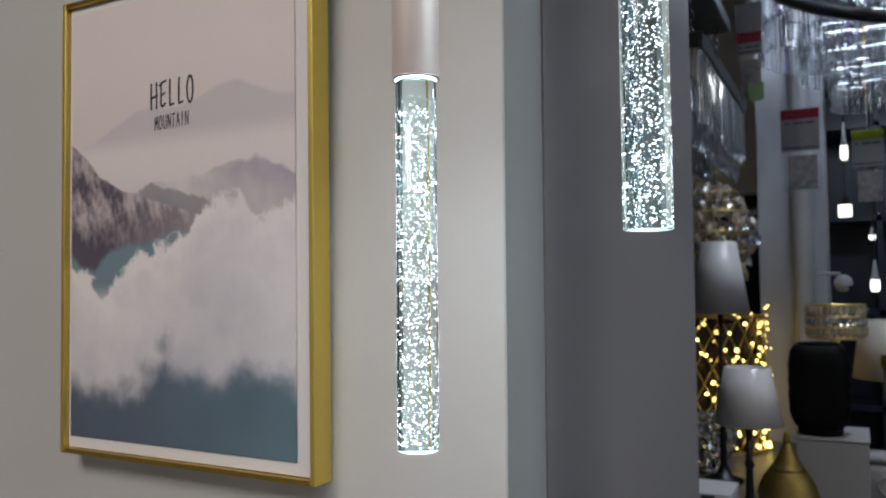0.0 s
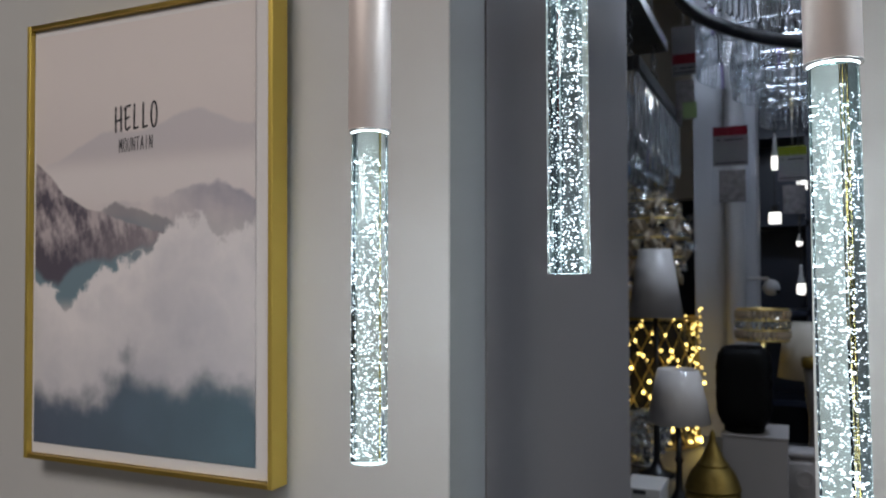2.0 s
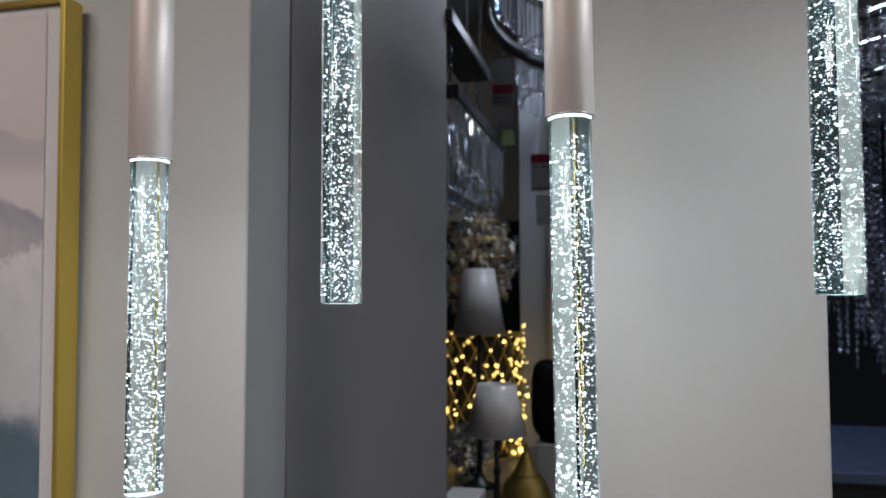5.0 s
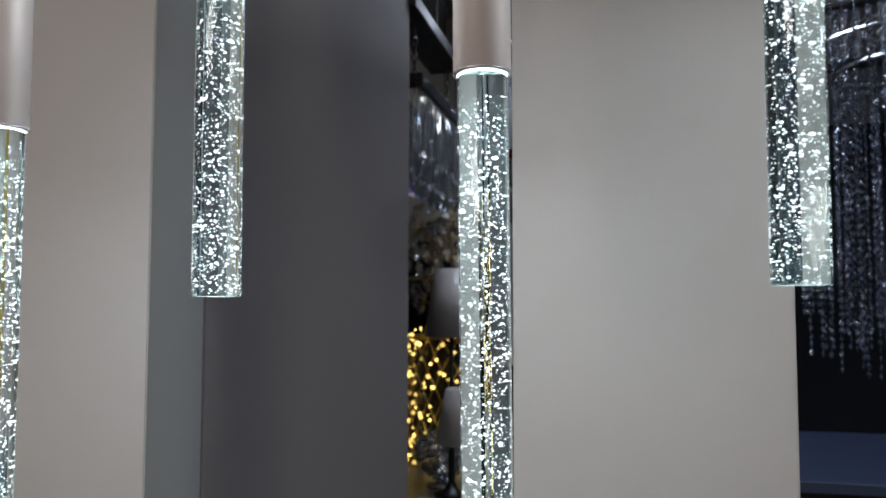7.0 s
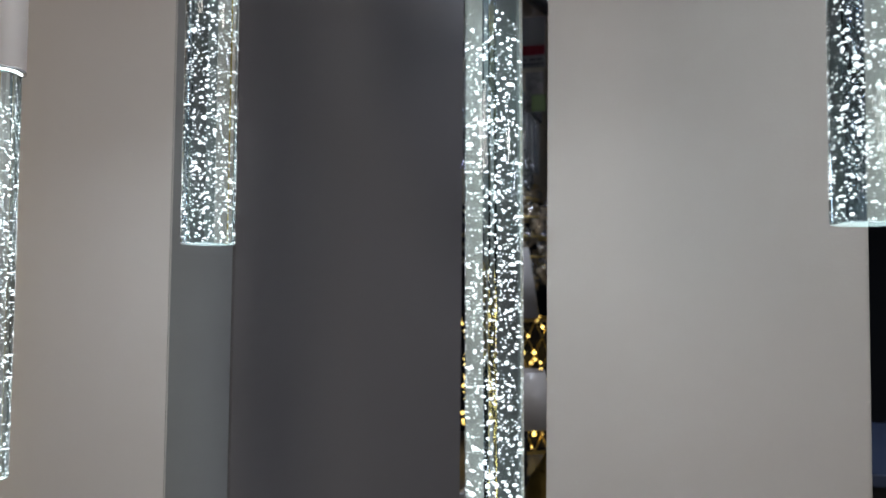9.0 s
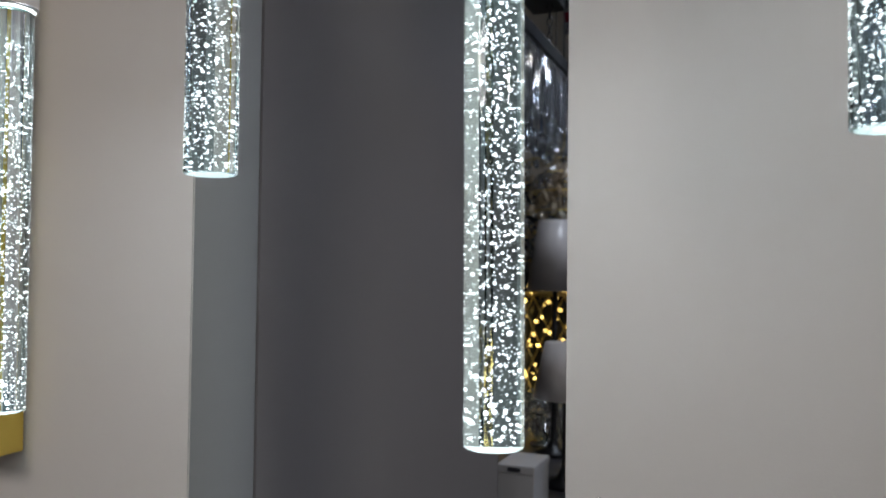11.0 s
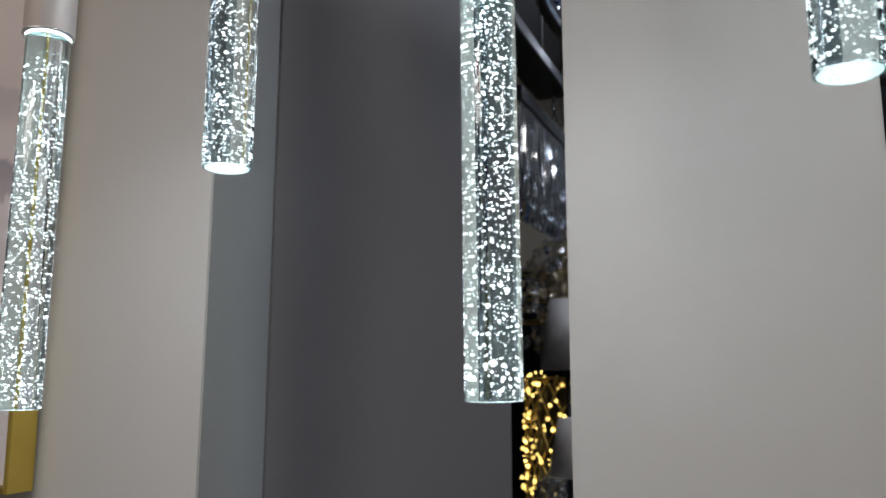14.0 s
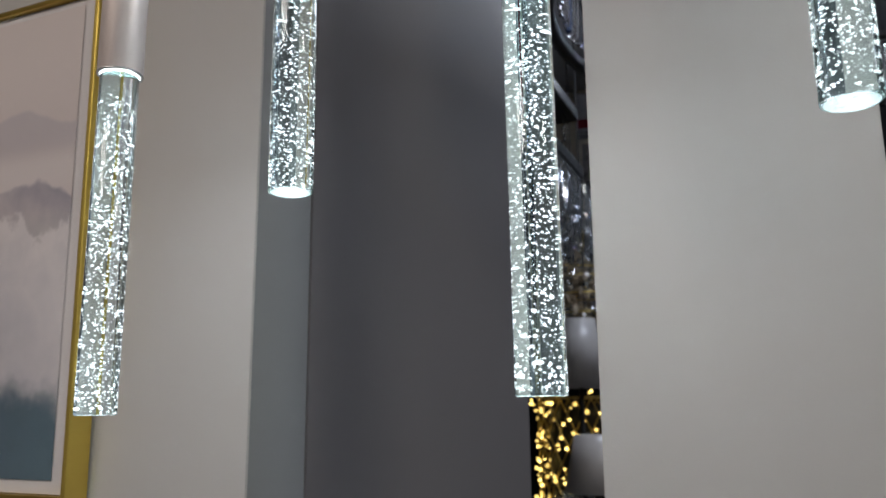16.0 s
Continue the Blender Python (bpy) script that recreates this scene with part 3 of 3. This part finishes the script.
def tiered_chandelier():
    cx, cy, z = 0.03, 2.87, 2.31
    ch = empty("tiered_chandelier", (cx, cy, z), "tiered chandelier of clear cut crystal prisms", "chandelier")
    part("stem", rod((0, 0, -0.08), (0, 0, TOP - z), 0.008, 16), M_CHROME, ch)
    for r, top, n, height in ((0.31, 0.155, 110, 0.105), (0.30, 0.06, 100, 0.10), (0.185, 0.03, 66, 0.10), (0.178, -0.03, 60, 0.095), (0.09, -0.095, 34, 0.075), (0.086, -0.145, 30, 0.085)):
        part("hoop", hoop(r, top + 0.003, 0.006, 0.007, 72), M_CHROME, ch, "chrome hoop", True)
        hang(prisms(0.0135, height, 0.06, 4), circle(r, top - 0.002, n), ch, seed=n)
        for k in range(3):
            a = k * math.pi / 3
            part("spoke", rod((r * math.cos(a), r * math.sin(a), top + 0.003), (-r * math.cos(a), -r * math.sin(a), top + 0.003), 0.0025), M_CHROME, ch)
    part("post", rod((0, 0, -0.15), (0, 0, -0.079), 0.006, 12), M_CHROME, ch)


def crystal_cluster(cx, cy, z, r, h, seed, amber=0.5):
    ch = empty("crystal_chandelier", (cx, cy, z), "gold chandelier thick with clear and amber crystals", "chandelier", "gold crystal chandeliers")
    rng = random.Random(seed)
    part("stem", rod((0, 0, -h / 2), (0, 0, TOP - z), 0.003, 10), M_BLACK, ch)
    meshes = [prism_mesh("drop", 0.026, 0.042, M_PRISM, 0.5, 6), prism_mesh("drop", 0.026, 0.042, M_PRISM_AMBER, 0.5, 6)]
    for k in range(230):
        a, zz = rng.random() * 2 * math.pi, rng.uniform(-h / 2, h / 2)
        rr = r * math.sqrt(max(0.05, 1 - (2 * zz / h) ** 2)) * rng.uniform(0.55, 1.0)
        p = (rr * math.cos(a), rr * math.sin(a), zz)
        ob = new("drop", meshes[1] if rng.random() < amber else meshes[0])
        ob.parent = ch
        ob.matrix_basis = pose(*p, rng.uniform(-30, 30), rng.uniform(-30, 30), rng.uniform(0, 90))
    for k in range(5):
        zz = h * (-0.4 + 0.2 * k)
        rr = r * math.sqrt(1 - (2 * zz / h) ** 2) * 0.85
        part("hoop", hoop(rr, zz, 0.005, 0.006, 40), M_WIRE, ch, "thin gold hoop", True)
        part("spoke", rod((-rr, 0, zz), (rr, 0, zz), 0.0025), M_WIRE, ch)
        part("spoke", rod((0, -rr, zz), (0, rr, zz), 0.0025), M_WIRE, ch)


COUNTER = 0.90


def table_lamp(x, y, z0, z1, r0, r1, label, stem, foot=0.06, mat=None):
    """Cone shade from z0 (radius r0) to z1 (radius r1) on a stem."""
    lamp = empty("table_lamp", (x, y, COUNTER), label, "table lamp")
    a, b = z0 - COUNTER, z1 - COUNTER
    part("shade", lathe([(r0, a), (r0 + 0.002, a), (r1 + 0.002, b), (r1, b)], 48, closed=True), mat or M_SHADE, lamp, "pale shade", True)
    part("stem", lathe([(0, 0.0), (foot, 0.0), (foot, 0.012), (foot * 0.4, 0.022), (0.011, 0.05), (0.008, a * 0.5), (0.013, a * 0.55), (0.008, a * 0.6), (0.008, b - 0.02), (0, b - 0.02)], 24), stem, lamp, "", True)
    part("carrier", merge(rod((-r1, 0, b - 0.012), (r1, 0, b - 0.012), 0.002), rod((0, -r1, b - 0.012), (0, r1, b - 0.012), 0.002)), M_GREYMETAL, lamp)


def lattice_lamp():
    cx, cy, z0, z1, R = -0.50, 3.16, COUNTER, 1.40, 0.19
    lamp = empty("lattice_lamp", (cx, cy, z0), "gold wire lattice column strung with warm fairy lights", "lamp")
    h, n, rows = z1 - z0, 20, 9
    rods, rng = [], random.Random(5)
    pts = []
    for j in range(rows):
        for k in range(n):
            a = 2 * math.pi * (k + 0.5 * (j % 2)) / n
            pts.append((j, k, Vector((R * math.cos(a), R * math.sin(a), 0.01 + (h - 0.02) * j / (rows - 1)))))
    at = {(j, k): p for j, k, p in pts}
    for j in range(rows - 1):
        for k in range(n):
            s = k if j % 2 == 0 else k + 1
            rods.append(rod(at[j, k], at[j + 1, s % n], 0.0028, 5))
            rods.append(rod(at[j, k], at[j + 1, (s - 1) % n], 0.0028, 5))
    part("lattice", merge(*rods), M_WIRE, lamp, "crossing gold wires")
    part("hoop", hoop(R, 0.006, 0.008, 0.010, 48), M_WIRE, lamp)
    part("hoop", hoop(R, h - 0.006, 0.008, 0.010, 48), M_WIRE, lamp)
    part("lining", lathe([(R - 0.05, 0.005), (R - 0.045, 0.005), (R - 0.045, h - 0.03), (R - 0.05, h - 0.03)], 24, closed=True), M_BLACK, lamp, "dark inner cylinder")
    bm = bmesh.new()
    bmesh.ops.create_icosphere(bm, subdivisions=2, radius=0.0068)
    me = bpy.data.meshes.new("bulb")
    bm.to_mesh(me)
    bm.free()
    me.materials.append(M_FAIRY)
    for j, k, p in pts:
        for again in range(rng.choice((1, 2, 2))):
            ob = new("bulb", me)
            ob.parent = lamp
            q = p.copy()
            q.x, q.y = q.x * 1.03, q.y * 1.03
            ob.location = q + Vector((rng.gauss(0, 0.010), rng.gauss(0, 0.010), abs(rng.gauss(0, 0.022)) if j < 2 else rng.gauss(0, 0.022)))
            ob.scale = [rng.uniform(0.45, 1.2)] * 3


def lantern():
    x, y, z = -0.0985, 2.36, 1.108
    vase = empty("black_lantern", (x, y, z), "black embossed lantern vase on a pale box", "vase")
    bm = box(-0.075, -0.075, 0.025, 0.075, 0.075, 0.238)
    bmesh.ops.subdivide_edges(bm, edges=bm.edges[:], cuts=10, use_grid_fill=True)
    for v in bm.verts:
        q = v.co.copy()
        t = (q.z - 0.13) / 0.107
        f = 1 - 0.20 * abs(t) ** 5 - 0.0
        r = max(abs(q.x), abs(q.y)) / 0.075
        k = (abs(q.x) ** 4 + abs(q.y) ** 4) ** 0.25
        s = (0.075 * r / k if k > 1e-5 else 1) * f
        v.co.x, v.co.y = q.x * s, q.y * s
        if r > 0.99 and abs(t) < 0.85:
            e = 0.0025 * (math.sin(q.z * 170 + 3 * math.sin(math.atan2(q.y, q.x) * 9)))
            v.co.x *= 1 + e / 0.075
            v.co.y *= 1 + e / 0.075
    part("body", bm, M_BLACKVASE, vase, "", True)
    part("foot", lathe([(0, 0), (0.054, 0), (0.056, 0.02), (0.056, 0.03), (0, 0.03)], 40), M_BLACKVASE, vase, "", True)
    part("neck", lathe([(0.0, 0.236), (0.050, 0.236), (0.052, 0.243), (0.040, 0.243), (0.038, 0.238)], 40), M_BLACKVASE, vase, "", True)
    b = empty("display_box", (-0.07, 2.40, COUNTER), "pale grey card display box on the counter", "box")
    part("body", box(-0.085, -0.11, 0, 0.085, 0.11, 0.200, 0.003), M_BOX, b)
    part("lid", box(-0.088, -0.113, 0.2002, 0.088, 0.113, 0.2075, 0.002), M_BOX, b)


def brass_pot():
    pot = empty("brass_pot", (-0.163, 2.10, COUNTER), "aged brass pot with a pointed domed lid", "pot")
    pot.scale = (0.86, 0.86, 0.95)
    part("body", lathe([(0, 0), (0.045, 0), (0.05, 0.01), (0.074, 0.045), (0.082, 0.075), (0.079, 0.095), (0.072, 0.100), (0, 0.100)], 48), M_BRASS, pot, "", True)
    part("lid", lathe([(0.081, 0.1005), (0.083, 0.104), (0.081, 0.108), (0.079, 0.112), (0.074, 0.128), (0.064, 0.148), (0.050, 0.164), (0.046, 0.167), (0.048, 0.169), (0.046, 0.172), (0.040, 0.176), (0.030, 0.192), (0.020, 0.212), (0.011, 0.232), (0.008, 0.236), (0.012, 0.239), (0.008, 0.243), (0.009, 0.248), (0.006, 0.256), (0, 0.266)], 48), M_BRASS, pot, "pointed brass lid", True)


def amber_bowl_lamp():
    x, y, z0, z1, R = -0.064, 2.84, 1.338, 1.443, 0.083
    lamp = empty("crystal_table_lamp", (x, y, COUNTER), "table lamp with a round shade of amber crystals", "table lamp")
    a, b = z0 - COUNTER, z1 - COUNTER
    part("stem", lathe([(0, 0), (0.06, 0), (0.06, 0.01), (0.012, 0.03), (0.009, a), (0, a)], 24), M_WIRE, lamp, "", True)
    for z in (a, b - 0.070, b - 0.036, b):
        part("hoop", hoop(R, z, 0.006, 0.007, 48), M_WIRE, lamp, "gold hoop", True)
    part("spoke", merge(rod((-R, 0, a), (R, 0, a), 0.003), rod((0, -R, a), (0, R, a), 0.003)), M_WIRE, lamp)
    me = prism_mesh("crystal", 0.019, 0.034, M_PRISM_AMBER, 0.45, 6)
    clear = prism_mesh("crystal", 0.019, 0.034, M_PRISM, 0.45, 6)
    for k, z in enumerate((b - 0.003, b - 0.037, b - 0.071)):
        hang([clear, me, me] if k % 2 else [me, clear, clear], circle(R, z, 27), lamp, "crystal", 3 + k)


def price_tag(x0, x1, y, z0, zm, z1, band, sticker, string_top, label, drop=0.0):
    """A card with a coloured band above a small photo, in a clear sleeve."""
    tag = empty("price_tag", ((x0 + x1) / 2, y, z0), label, "price tag", "price tags")
    w, hc, h = (x1 - x0) / 2, zm - z0, z1 - z0
    part("card", box(-w + 0.004, -0.0006, hc + 0.003, w - 0.004, 0.0006, h - 0.004), M_PAPER, tag, "grey printed card")
    if band:
        part("band", box(-w + 0.005, -0.0020, h - 0.032 - drop, w - 0.005, -0.0008, h - 0.005 - drop), band, tag, "coloured band on the card")
    for k, (a, b) in enumerate(((-0.7, -0.55), (-0.3, 0.2), (0.3, 0.7))):
        part("bar", box(w * a, -0.0018, h - 0.047 - drop, w * b, -0.0008, h - 0.042 - drop), M_INK, tag)
    part("bar", box(-w * 0.8, -0.0018, hc + 0.010, w * 0.8, -0.0008, hc + 0.014), M_INK, tag)
    part("photo", box(-w * 0.62, -0.0008, 0.008, w * 0.78, 0.0006, hc - 0.010), M_PHOTO, tag, "small dark product photo")
    part("sleeve", box(-w, -0.0045, 0, w, -0.0040, h, 0), M_PLASTIC, tag, "clear plastic sleeve")
    if sticker:
        part("sticker", box(-w * 0.1, -0.0068, 0.010, w * 0.95, -0.0058, 0.055), sticker, tag, "square sticker")
    part("string", rod((0, 0, h - 0.006), (0.0, 0.0, string_top - z0), 0.0008, 5), M_WHITE, tag)


def drop_pendant(x, y, z0, z1, r, kind):
    p = empty("small_pendant", (x, y, z0), "small pendant lamp with a bright white tip", "pendant lamp", "small pendants")
    h = z1 - z0
    if kind == "cone":
        part("tip", lathe([(0, 0), (r * 0.8, 0.004), (r, 0.02), (r * 0.9, h * 0.38)], 24), M_LAMP, p, "bright glowing tip", True)
        part("cone", lathe([(r * 0.9, h * 0.385), (r * 0.55, h * 0.6), (r * 0.2, h), (0, h)], 24), M_WHITE, p, "", True)
    else:
        part("tip", lathe([(0, 0), (r, 0), (r, h), (0, h)], 24), M_LAMP, p, "bright glowing cylinder")
        part("cap", lathe([(r * 0.6, h + 0.001), (r * 0.6, h + 0.03), (0, h + 0.03)], 16), M_BLACK, p)
    part("cord", rod((0, 0, h), (0, 0, TOP - z0), 0.0022, 5), M_BLACK, p)


def security_camera():
    c = empty("security_camera", (-0.13, 3.272, 1.55), "small white security camera on the round pipe", "camera")
    part("bracket", rod((0, 0, 0), (0.075, -0.02, 0.0), 0.007, 10), M_WHITE, c)
    bm = bmesh.new()
    bmesh.ops.create_uvsphere(bm, u_segments=20, v_segments=12, radius=0.032)
    bmesh.ops.translate(bm, vec=(0.085, -0.025, -0.035), verts=bm.verts)
    part("head", bm, M_WHITE, c, "", True)
    part("lens", rod((0.106, -0.042, -0.050), (0.111, -0.049, -0.053), 0.008, 16), M_BLACK, c)


def fringe_chandelier():
    cx, cy, z = 0.98, 2.30, 2.36
    ch = empty("fringe_chandelier", (cx, cy, z), "round chandelier with long fringes of small crystals", "chandelier")
    part("stem", rod((0, 0, -0.02), (0, 0, TOP - z), 0.012, 12), M_CHROME, ch)
    rng = random.Random(9)

    verts, faces = [], []
    for r, n, dz in ((0.33, 62, 0.0), (0.24, 40, -0.05), (0.14, 20, -0.09)):
        part("hoop", hoop(r, dz + 0.004, 0.012, 0.014, 64), M_CHROME, ch, "chrome hoop", True)
        part("hoop", hoop(r, dz - 0.16, 0.006, 0.008, 64), M_CHROME, ch, "chrome hoop", True)
        for x, y, zz in circle(r, dz, n):
            gap = 0.021
            for k in range(rng.choice((37, 41, 43, 46))):
                size, turn, k0 = rng.uniform(0.0025, 0.0065), rng.random() * 6.3, len(verts)
                verts.append((x, y, zz - k * gap))
                verts += [(x + size * math.cos(turn + q * 1.2566), y + size * math.sin(turn + q * 1.2566), zz - (k + 0.45) * gap) for q in range(5)]
                verts.append((x, y, zz - (k + 1.0) * gap))
                for q in range(5):
                    faces += [(k0, k0 + 1 + q, k0 + 1 + (q + 1) % 5), (k0 + 6, k0 + 1 + (q + 1) % 5, k0 + 1 + q)]
    me = bpy.data.meshes.new("crystal_fringe")
    me.from_pydata(verts, [], faces)
    me.materials.append(M_FRINGE)
    fringe = new("crystal_fringe", me)
    fringe.parent = ch
    tagged(fringe, "long strings of small clear crystals", kind="stuff")
    for k in range(6):
        a = k * math.pi / 3
        part("arm", rod((0, 0, -0.01), (0.33 * math.cos(a), 0.33 * math.sin(a), 0.004), 0.004), M_CHROME, ch)


# pillar, pipe and counters
setting("wall_header", box(-2.2, 3.95, 1.95, -0.30, 4.05, TOP), M_HEADER, "cream header panel behind the chandeliers")
setting("pillar_white", box(-0.343, 3.35, 0, -0.098, 3.65, TOP, 0.004), M_PILLAR, "pale grey square pillar between the lamps")
setting("pipe_white", lathe([(0, 0), (0.036, 0), (0.036, TOP), (0, TOP)], 40, centre=(-0.178, 3.31)), M_WHITE, "white round pipe in front of the pillar")
counter = empty("display_counter", (-0.35, 2.62, 0), "dark display counter crowded with lamps", "counter")
part("top", box(-0.46, -0.66, COUNTER - 0.03, 0.48, 0.74, COUNTER, 0.003), M_DARKTOP, counter)
part("body", box(-0.43, -0.63, 0.06, 0.46, 0.72, COUNTER - 0.031), M_DARKTOP, counter)
part("plinth", box(-0.40, -0.58, 0, 0.43, 0.70, 0.0595), M_BLACK, counter)
table = empty("display_table", (1.15, 2.6, 0), "dark blue display table under the fringe chandelier", "table")
part("top", box(-0.60, -0.40, 1.055, 0.75, 0.42, 1.085, 0.003), M_TABLE, table)
part("body", box(-0.57, -0.38, 0.0, 0.72, 0.40, 1.054), M_BLACK, table)
shelf = empty("tall_shelf", (0.3, 4.7, 0), "tall dark blue shelf at the back of the showroom", "shelf")
for k in range(5):
    part("board", box(-0.56, 0, 0.35 + 0.5 * k, 0.56, 0.35, 0.38 + 0.5 * k), M_NAVY, shelf)
for xx in (-0.59, -0.2, 0.2, 0.561):
    part("upright", box(xx, 0, 0, xx + 0.029, 0.36, 2.6), M_NAVY, shelf)
part("back", box(-0.59, 0.365, 0, 0.59, 0.38, 2.6), M_NAVY, shelf)

linear_chandelier()
ring_chandelier()
tiered_chandelier()
fringe_chandelier()
crystal_cluster(-0.45, 2.98, 1.70, 0.15, 0.36, 31, 0.55)
crystal_cluster(-0.62, 3.55, 1.75, 0.26, 0.55, 32, 0.3)
table_lamp(-0.385, 2.60, 1.420, 1.645, 0.088, 0.052, "tall table lamp with a wrapped pale shade", M_BLACK)
table_lamp(-0.268, 2.25, 1.138, 1.288, 0.087, 0.056, "table lamp with a wrapped white shade", M_BLACK)
table_lamp(0.100, 3.02, 1.195, 1.390, 0.122, 0.096, "table lamp with a cream shade", M_BLACK, mat=M_CREAM)
lattice_lamp()
lantern()
brass_pot()
amber_bowl_lamp()
price_tag(-0.183, -0.076, 2.40, 1.766, 1.880, 2.006, M_RED, None, TOP, "red-banded price tag in a clear plastic sleeve")
price_tag(-0.272, -0.200, 2.20, 1.985, 2.115, 2.262, M_RED, M_GREEN, TOP, "red price tag in plastic with a green sticker", 0.078)
price_tag(-0.007, 0.085, 2.60, 1.742, 1.850, 1.966, M_YELLOW, None, TOP, "lime-banded price tag in a clear plastic sleeve")
drop_pendant(-0.032, 3.60, 2.020, 2.180, 0.015, "cone")
drop_pendant(-0.035, 3.62, 1.790, 1.838, 0.025, "disc")
drop_pendant(0.064, 3.60, 1.480, 1.610, 0.018, "cone")
drop_pendant(0.075, 3.62, 1.935, 1.970, 0.020, "disc")
drop_pendant(0.060, 3.64, 1.690, 1.745, 0.014, "cone")
security_camera()
crystal_cluster(0.235, 3.10, 1.855, 0.105, 0.32, 33, 0.0)
drop_pendant(0.135, 3.50, 1.690, 1.760, 0.014, "cone")
drop_pendant(0.155, 3.30, 1.395, 1.470, 0.016, "cone")
wrapped = empty("wrapped_lamp_base", (0.09, 2.72, COUNTER), "brown-topped lamp base wrapped in clear plastic", "lamp base")
part("post", lathe([(0, 0), (0.045, 0), (0.045, 0.012), (0.020, 0.03), (0.016, 0.20), (0.026, 0.27), (0.030, 0.36), (0, 0.36)], 24), M_DULL, wrapped, "brownish grey wrapped post", True)
part("top", lathe([(0, 0.361), (0.034, 0.361), (0.036, 0.372), (0.034, 0.395), (0, 0.397)], 24), M_BRASS, wrapped, "brown brass cap", True)
parcel = empty("white_parcel", (0.058, 2.47, COUNTER), "white moulded packing case on the counter", "case")
part("body", box(-0.056, -0.05, 0, 0.056, 0.05, 0.125, 0.018), M_BOX, parcel, "", True)
part("lid", box(-0.052, -0.047, 0.1255, 0.052, 0.047, 0.148, 0.010), M_BOX, parcel, "", True)
part("boss", lathe([(0.020, 0), (0.026, 0), (0.026, 0.006), (0.020, 0.006)], 24, closed=True), M_BOX, parcel).matrix_basis = pose(0, -0.050, 0.07, 90, 0, 0)
small_box = empty("gift_box", (-0.325, 2.04, COUNTER), "small white cardboard box on the counter", "box")
part("body", box(-0.046, -0.07, 0, 0.046, 0.07, 0.092, 0.002), M_WHITE, small_box)
part("lid", box(-0.048, -0.072, 0.0922, 0.048, 0.072, 0.112, 0.002), M_WHITE, small_box)
part("bar", box(-0.02, -0.0735, 0.097, 0.012, -0.0722, 0.107), M_INK, small_box)
ball = empty("crystal_ball_lamp", (-0.445, 2.72, COUNTER), "round table lamp of clear crystals", "table lamp")
part("stem", lathe([(0, 0), (0.05, 0), (0.05, 0.01), (0.008, 0.02), (0.008, 0.19), (0, 0.19)], 20), M_CHROME, ball, "chrome stem", True)
drop = prism_mesh("drop", 0.024, 0.036, M_PRISM, 0.5, 6)
ball_rng = random.Random(3)
for k in range(90):
    zz = 1 - 2 * (k + 0.5) / 90
    rr, a = math.sqrt(1 - zz * zz), k * 2.39996
    ob = new("drop", drop)
    ob.parent = ball
    ob.matrix_basis = pose(0.075 * rr * math.cos(a), 0.075 * rr * math.sin(a), 0.125 + 0.075 * zz, ball_rng.uniform(-20, 20), ball_rng.uniform(-20, 20), 0)
part("cage", merge(hoop(0.074, 0.125, 0.004, 0.004, 32), hoop(0.06, 0.165, 0.004, 0.004, 32), hoop(0.06, 0.085, 0.004, 0.004, 32), rod((-0.074, 0, 0.125), (0.074, 0, 0.125), 0.002), rod((0, -0.074, 0.125), (0, 0.074, 0.125), 0.002)), M_CHROME, ball)


# added ceiling panels, out of view, that house the fill lamps
def unseen_fill_panel(x, y, size):
    c = empty("unseen_fill_panel", (x, y, TOP), "square white panel added over an unseen fill lamp", "ceiling light", "ceiling lights")
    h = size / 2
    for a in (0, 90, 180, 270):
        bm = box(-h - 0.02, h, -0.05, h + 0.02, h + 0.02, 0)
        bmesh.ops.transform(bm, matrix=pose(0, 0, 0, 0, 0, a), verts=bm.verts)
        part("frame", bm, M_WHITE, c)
    part("cover_plate", box(-h + 0.001, -h + 0.001, -0.04, h - 0.001, h - 0.001, -0.002), M_WHITE, c, "plain white plate above the fill lamp")


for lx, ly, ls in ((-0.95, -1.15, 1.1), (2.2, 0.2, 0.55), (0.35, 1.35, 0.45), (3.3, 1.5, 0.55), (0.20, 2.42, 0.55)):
    unseen_fill_panel(lx, ly, ls)
